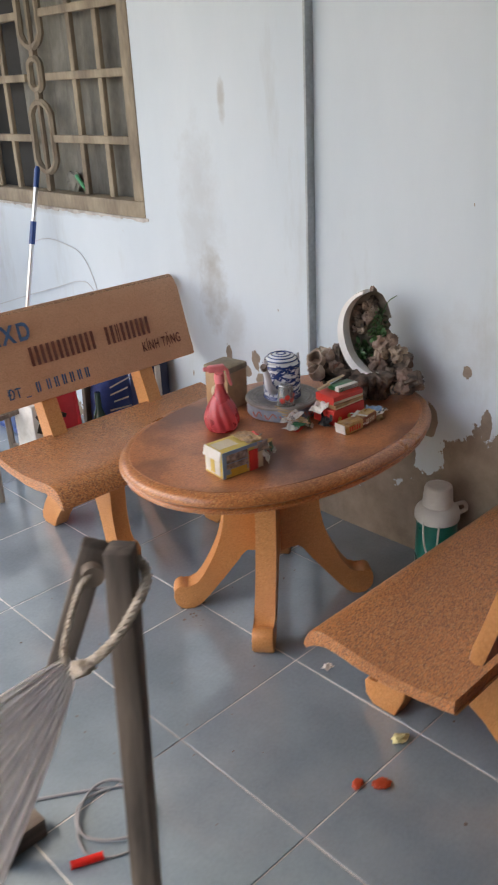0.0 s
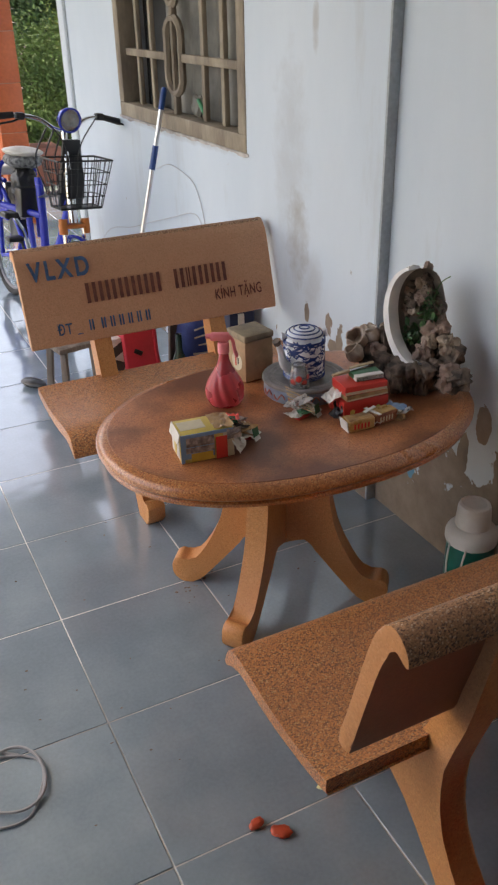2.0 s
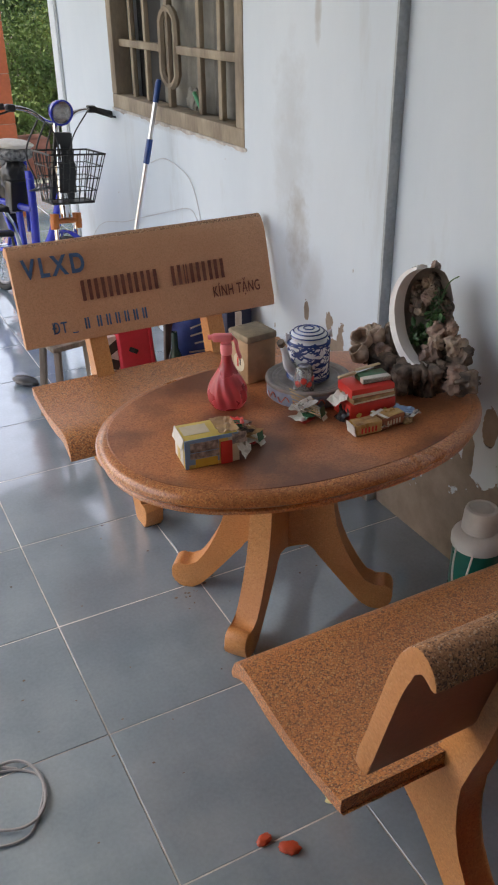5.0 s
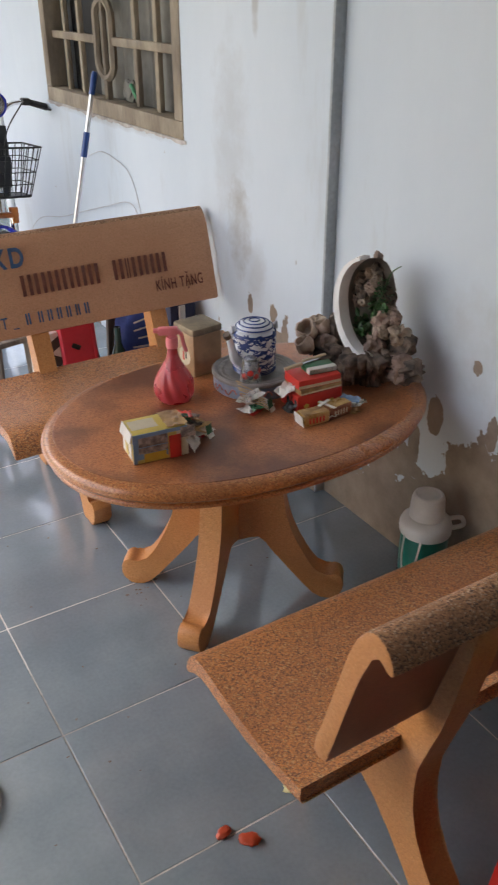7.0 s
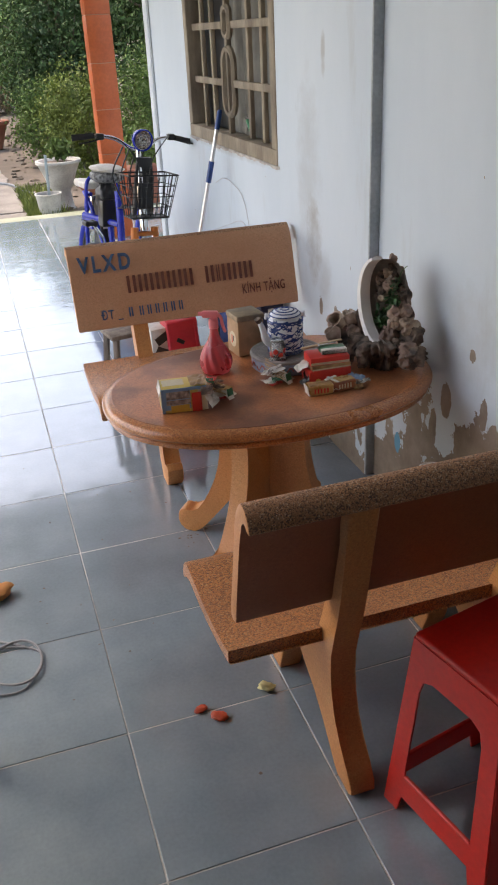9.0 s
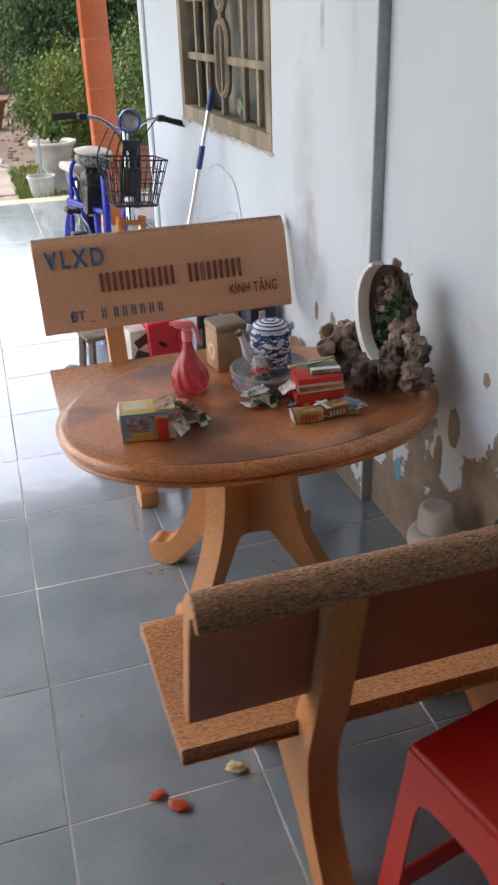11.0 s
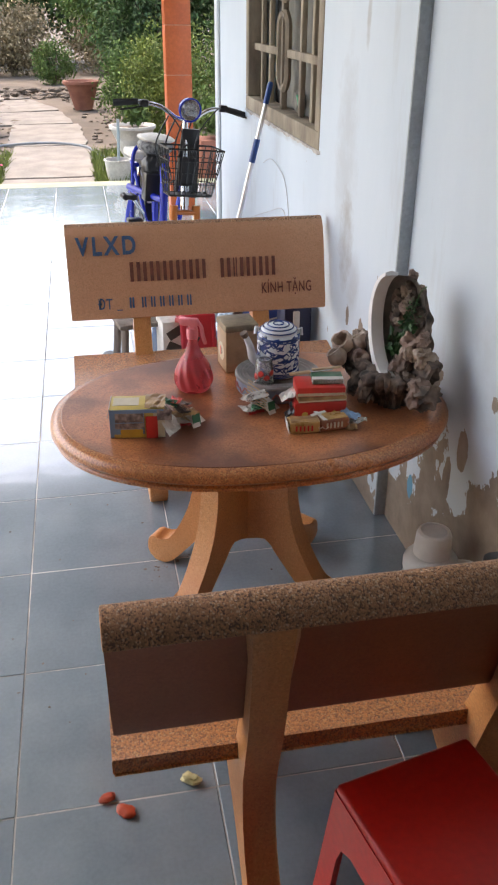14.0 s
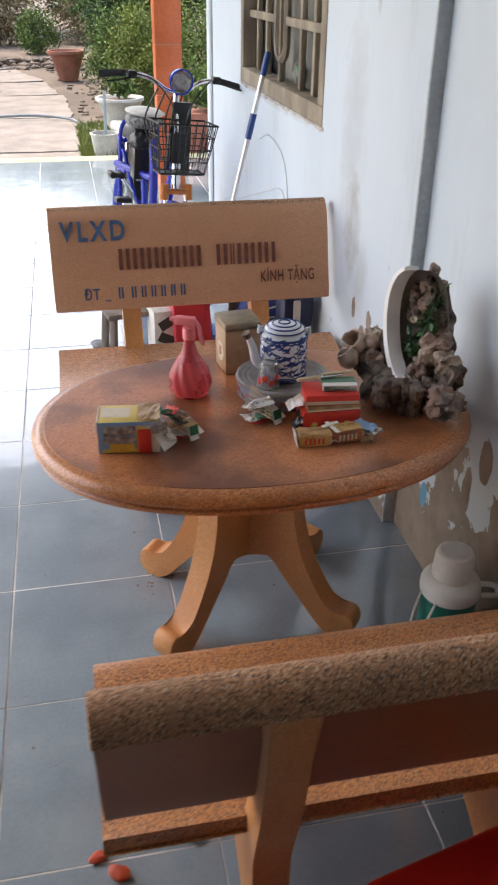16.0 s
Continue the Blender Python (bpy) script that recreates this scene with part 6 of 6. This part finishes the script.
def tree(x, y, h, w, mat, count, size, seed, label):
    t = thing("tree", label, "tree", pose(x, y, GZ))
    r = random.Random(seed)
    bm = tube(smooth_path([(0, 0, -0.05), (0.05, 0.02, h * 0.3), (-0.04, 0.05, h * 0.62), (0.03, 0, h * 0.85)], 5), [0.11 * (1 - 0.05 * k) for k in range(16)], 9)
    for i in range(9):
        a, z = r.uniform(0, 6.28), h * r.uniform(0.25, 0.7)
        d = w * r.uniform(0.5, 0.95)
        tube(smooth_path([(0, 0.02, z), (0.45 * d * math.cos(a), 0.45 * d * math.sin(a), z + h * 0.1), (d * math.cos(a), d * math.sin(a), z + h * r.uniform(0.12, 0.3))], 4), [0.04 * (1 - 0.1 * k) for k in range(9)], 6, bm)
    part("trunk", bm, M_BARK, t)
    plant_mesh("crown", leaves(int(count * 2.2), (0, 0, h * 0.58), (w, w, h * 0.5), size * 0.62, seed, clumps=48), mat, t)
    return t


bush(2.75, 12.2, 1.55, 0.75, M_LEAFYEL, 5200, 0.085, 71, "bright yellow-green garden bush beside the path")
bush(3.5, 10.9, 1.7, 0.7, M_LEAF, 5200, 0.08, 72, "dense green bush behind the porch pillar")
bush(4.3, 11.8, 1.9, 0.9, M_LEAFYEL, 5000, 0.085, 73, "yellow-green shrub at the side of the house")
bush(2.25, 14.2, 1.2, 0.6, M_LEAF, 3600, 0.085, 74, "green garden bush by the path")
bush(-0.35, 14.0, 0.85, 0.5, M_LEAF, 2400, 0.08, 75, "low green shrub at the path's edge")
bush(-0.9, 16.5, 1.2, 0.7, M_LEAFYEL, 2800, 0.09, 76, "light green shrub at the path's bend")
bush(0.9, 23.5, 0.9, 0.6, M_LEAF, 2000, 0.10, 77, "green shrub among dry brush")
bush(-3.2, 19.0, 1.5, 1.2, M_LEAF, 2600, 0.11, 78, "wide green shrub beyond the path")
tree(3.0, 16.2, 3.4, 1.35, M_LEAFDEEP, 9000, 0.13, 81, "leafy dark green garden tree")
tree(5.0, 15.2, 3.8, 1.7, M_LEAFDEEP, 9000, 0.14, 82, "broad dark green garden tree")
tree(2.6, 20.5, 3.2, 1.5, M_LEAF, 7000, 0.15, 83, "green tree beyond the flower pots")
tree(6.5, 20.0, 4.6, 2.3, M_LEAFDEEP, 8000, 0.18, 84, "tall dark green tree at the back of the garden")
tree(9.5, 17.0, 4.8, 2.4, M_LEAFDEEP, 7000, 0.18, 85, "tall dark green tree beside the house")
for i, (x, y, h, w) in enumerate(((-7.5, 31, 3.6, 3.0), (-2.6, 33, 3.8, 3.2), (2.2, 32, 3.9, 3.0), (6.8, 31, 4.6, 3.0), (12.0, 29, 5.0, 3.4), (-13.0, 29, 4.0, 3.4))):
    tree(x, y, h * 1.5, w * 1.2, M_LEAF if i % 2 else M_LEAFDEEP, 8000, 0.36, 90 + i, "tall distant green tree closing the garden")
for i, (x, y, h, w) in enumerate(((-0.3, 26.5, 1.7, 1.5), (-3.2, 27.5, 2.0, 1.8), (2.4, 27.0, 1.8, 1.4), (-6.4, 27.0, 2.1, 1.8))):
    bush(x, y, h, w, M_DRYLEAF, 3600, 0.16, 110 + i, "dry brown brushwood at the end of the garden", "brushwood", 16, "brushwood")
bare = thing("bare_sapling", "leafless forked sapling beside the path's end", "sapling", pose(-0.45, 21.2, GZ))
part("trunk", tube([(0, 0, 0), (0.02, 0, 0.75), (-0.30, 0, 1.15)], [0.05, 0.04, 0.02], 8), M_BARK, bare)
part("branch", tube([(0.02, 0, 0.75), (0.24, 0, 0.98)], [0.03, 0.015], 8), M_BARK, bare)
# stones and clods on the bare soil
rs = random.Random(21)
bm = bmesh.new()
for i in range(420):
    side = rs.choice((-1, 1))
    y = 9.6 + 11 * rs.random() ** 1.3
    x = (1.0 - 0.012 * max(0, y - 13) ** 2) + side * (0.62 + 1.5 * rs.random() ** 1.6)
    r = rs.uniform(0.012, 0.05) * (1 + 0.05 * (y - 9))
    lump(r, i, 0.5, 1, (rs.uniform(0.8, 1.6), rs.uniform(0.8, 1.4), 0.55), (x, y, GZ + r * 0.2), bm)
for i in range(90):
    r = rs.uniform(0.03, 0.085)
    lump(r, i + 50, 0.5, 2, (1.4, 1.2, 0.6), (rs.gauss(0.5, 0.8), rs.gauss(20.3, 0.6), GZ + rs.uniform(0.0, 0.16)), bm)
tagged(part("rubble", bm, M_SOIL), "clods of earth and stones beside the path", "rubble", kind="stuff")
# grass tufts
rng2 = np.random.default_rng(12)
n = 2600
gx = np.where(rng2.random(n) < 0.6, 1.55 + 0.45 * rng2.random(n) ** 1.5, 0.45 - 0.35 * rng2.random(n) ** 1.5)
gy = 9.45 + 2.6 * rng2.random(n) ** 1.6
a, hh, bend = rng2.random(n) * 6.28, 0.05 + 0.10 * rng2.random(n), 0.05 * rng2.normal(size=(n, 2))
base = np.stack([gx, gy, np.full(n, GZ)], 1)
side = np.stack([np.cos(a), np.sin(a), np.zeros(n)], 1) * 0.008
tip = base + np.concatenate([bend, hh[:, None]], 1)
v = np.stack([base - side, base + side, tip], 1).reshape(-1, 3) * K
me = bpy.data.meshes.new("grass")
me.from_pydata(v.tolist(), [], np.arange(3 * n).reshape(-1, 3).tolist())
me.materials.append(M_LEAFYEL)
tagged(new("grass", me), "tufts of short green grass beside the path", "grass", kind="stuff")


def pot_thing(name, label, x, y, profile, mat, soil_z, soil_r, at_z=GZ):
    p = thing(name, label, "plant pot", pose(x, y, at_z))
    part("pot_wall", lathe(profile, 32), mat, p)
    part("soil", lathe([(0.0, soil_z - 0.02), (soil_r, soil_z - 0.02), (soil_r, soil_z), (0.0, soil_z + 0.01)], 24), M_SOIL, p)
    return p


pot_thing("plant_bucket", "pale grey plastic bucket with a stake beside the porch", 1.80, 9.62, [(0.0, 0.0), (0.115, 0.0), (0.15, 0.27), (0.16, 0.275), (0.16, 0.29), (0.142, 0.29), (0.135, 0.20), (0.0, 0.20)], M_CEMENTPOT, 0.22, 0.135)
single("garden_stake", tube([(0, 0, 0), (0.02, 0, 0.5)], 0.018, 8), plain("blue_grey_stake", (0.25, 0.32, 0.34), 0.6), pose(1.81, 9.62, GZ + 0.22), "grey stake standing in the bucket", "stake")
bowl = pot_thing("bonsai_bowl", "wide pale cement bowl on a foot with a small plant", 2.02, 10.15, [(0.0, 0.0), (0.15, 0.0), (0.13, 0.05), (0.11, 0.22), (0.16, 0.30), (0.20, 0.42), (0.26, 0.55), (0.28, 0.56), (0.28, 0.59), (0.245, 0.59), (0.2, 0.53), (0.0, 0.52)], M_CEMENTPOT, 0.56, 0.24)
plant_mesh("plant", leaves(500, (0.03, 0, 0.72), (0.16, 0.16, 0.12), 0.07, 131), M_LEAF, bowl)
bowl2 = pot_thing("clay_bowl", "wide brown clay bowl with dark soil by the pillar", 2.42, 9.62, [(0.0, 0.0), (0.13, 0.0), (0.15, 0.10), (0.22, 0.30), (0.25, 0.32), (0.25, 0.35), (0.22, 0.35), (0.17, 0.28), (0.0, 0.27)], M_TERRA, 0.31, 0.21)
plant_mesh("plant", leaves(350, (0, 0, 0.45), (0.16, 0.16, 0.12), 0.07, 132), M_LEAFYEL, bowl2)
pot_thing("terracotta_pot", "large terracotta pot under the tree at the path's bend", 1.52, 17.5, [(0.0, 0.0), (0.17, 0.0), (0.22, 0.16), (0.30, 0.42), (0.37, 0.48), (0.37, 0.53), (0.32, 0.53), (0.28, 0.46), (0.0, 0.44)], M_TERRA, 0.48, 0.27)
planter = thing("brick_planter", "square brick-red planter behind the bicycle", "plant pot", pose(2.95, 9.6, GZ))
part("planter_wall", box((0.42, 0.42, 0.50), (0, 0, 0.25), 0.01), M_TERRA, planter)
plant_mesh("plant", leaves(700, (0, 0, 0.72), (0.28, 0.28, 0.22), 0.075, 133), M_LEAF, planter)
flower = thing("pink_flower", "small pink flower beside the path", "flower", pose(0.38, 10.4, GZ))
part("stem", tube([(0, 0, 0), (0.01, 0, 0.12)], 0.004, 5), M_LEAF, flower)
for i in range(5):
    part("petal", lump(0.035, i, 0.2, 1, (1.2, 0.7, 0.25), (0.035, 0, 0.13)), plain("pink_petal", (0.75, 0.08, 0.25), 0.6) if i == 0 else bpy.data.materials["pink_petal"], flower, at=pose(0, 0, 0, 0, 0, 72 * i))

# ---- floor tiles ----
bm = box((0.4958, 0.4958, 0.0085), (0, 0, -0.00425))
top_edges = [e for e in bm.edges if all(v.co.z > -0.001 for v in e.verts)]
bmesh.ops.bevel(bm, geom=top_edges, offset=0.0012, segments=1, affect="EDGES")
tile_mesh = mesh_from(bm, "tile", 0)
tile_mesh.materials.append(M_TILE)
rt = random.Random(8)
for i in range(-5, 5):
    for j in range(-8, 15):
        x, y = 1.10 + 0.5 * i + 0.25, 1.52 + 0.5 * j + 0.25
        if x > 2.5 and y < 6.0:
            continue
        t = new("tile", tile_mesh)
        t.parent = floor
        t.matrix_basis = placed(pose(x, y, rt.uniform(-0.0006, 0.0006), rt.uniform(-0.12, 0.12), rt.uniform(-0.12, 0.12), 90 * rt.randrange(4)))
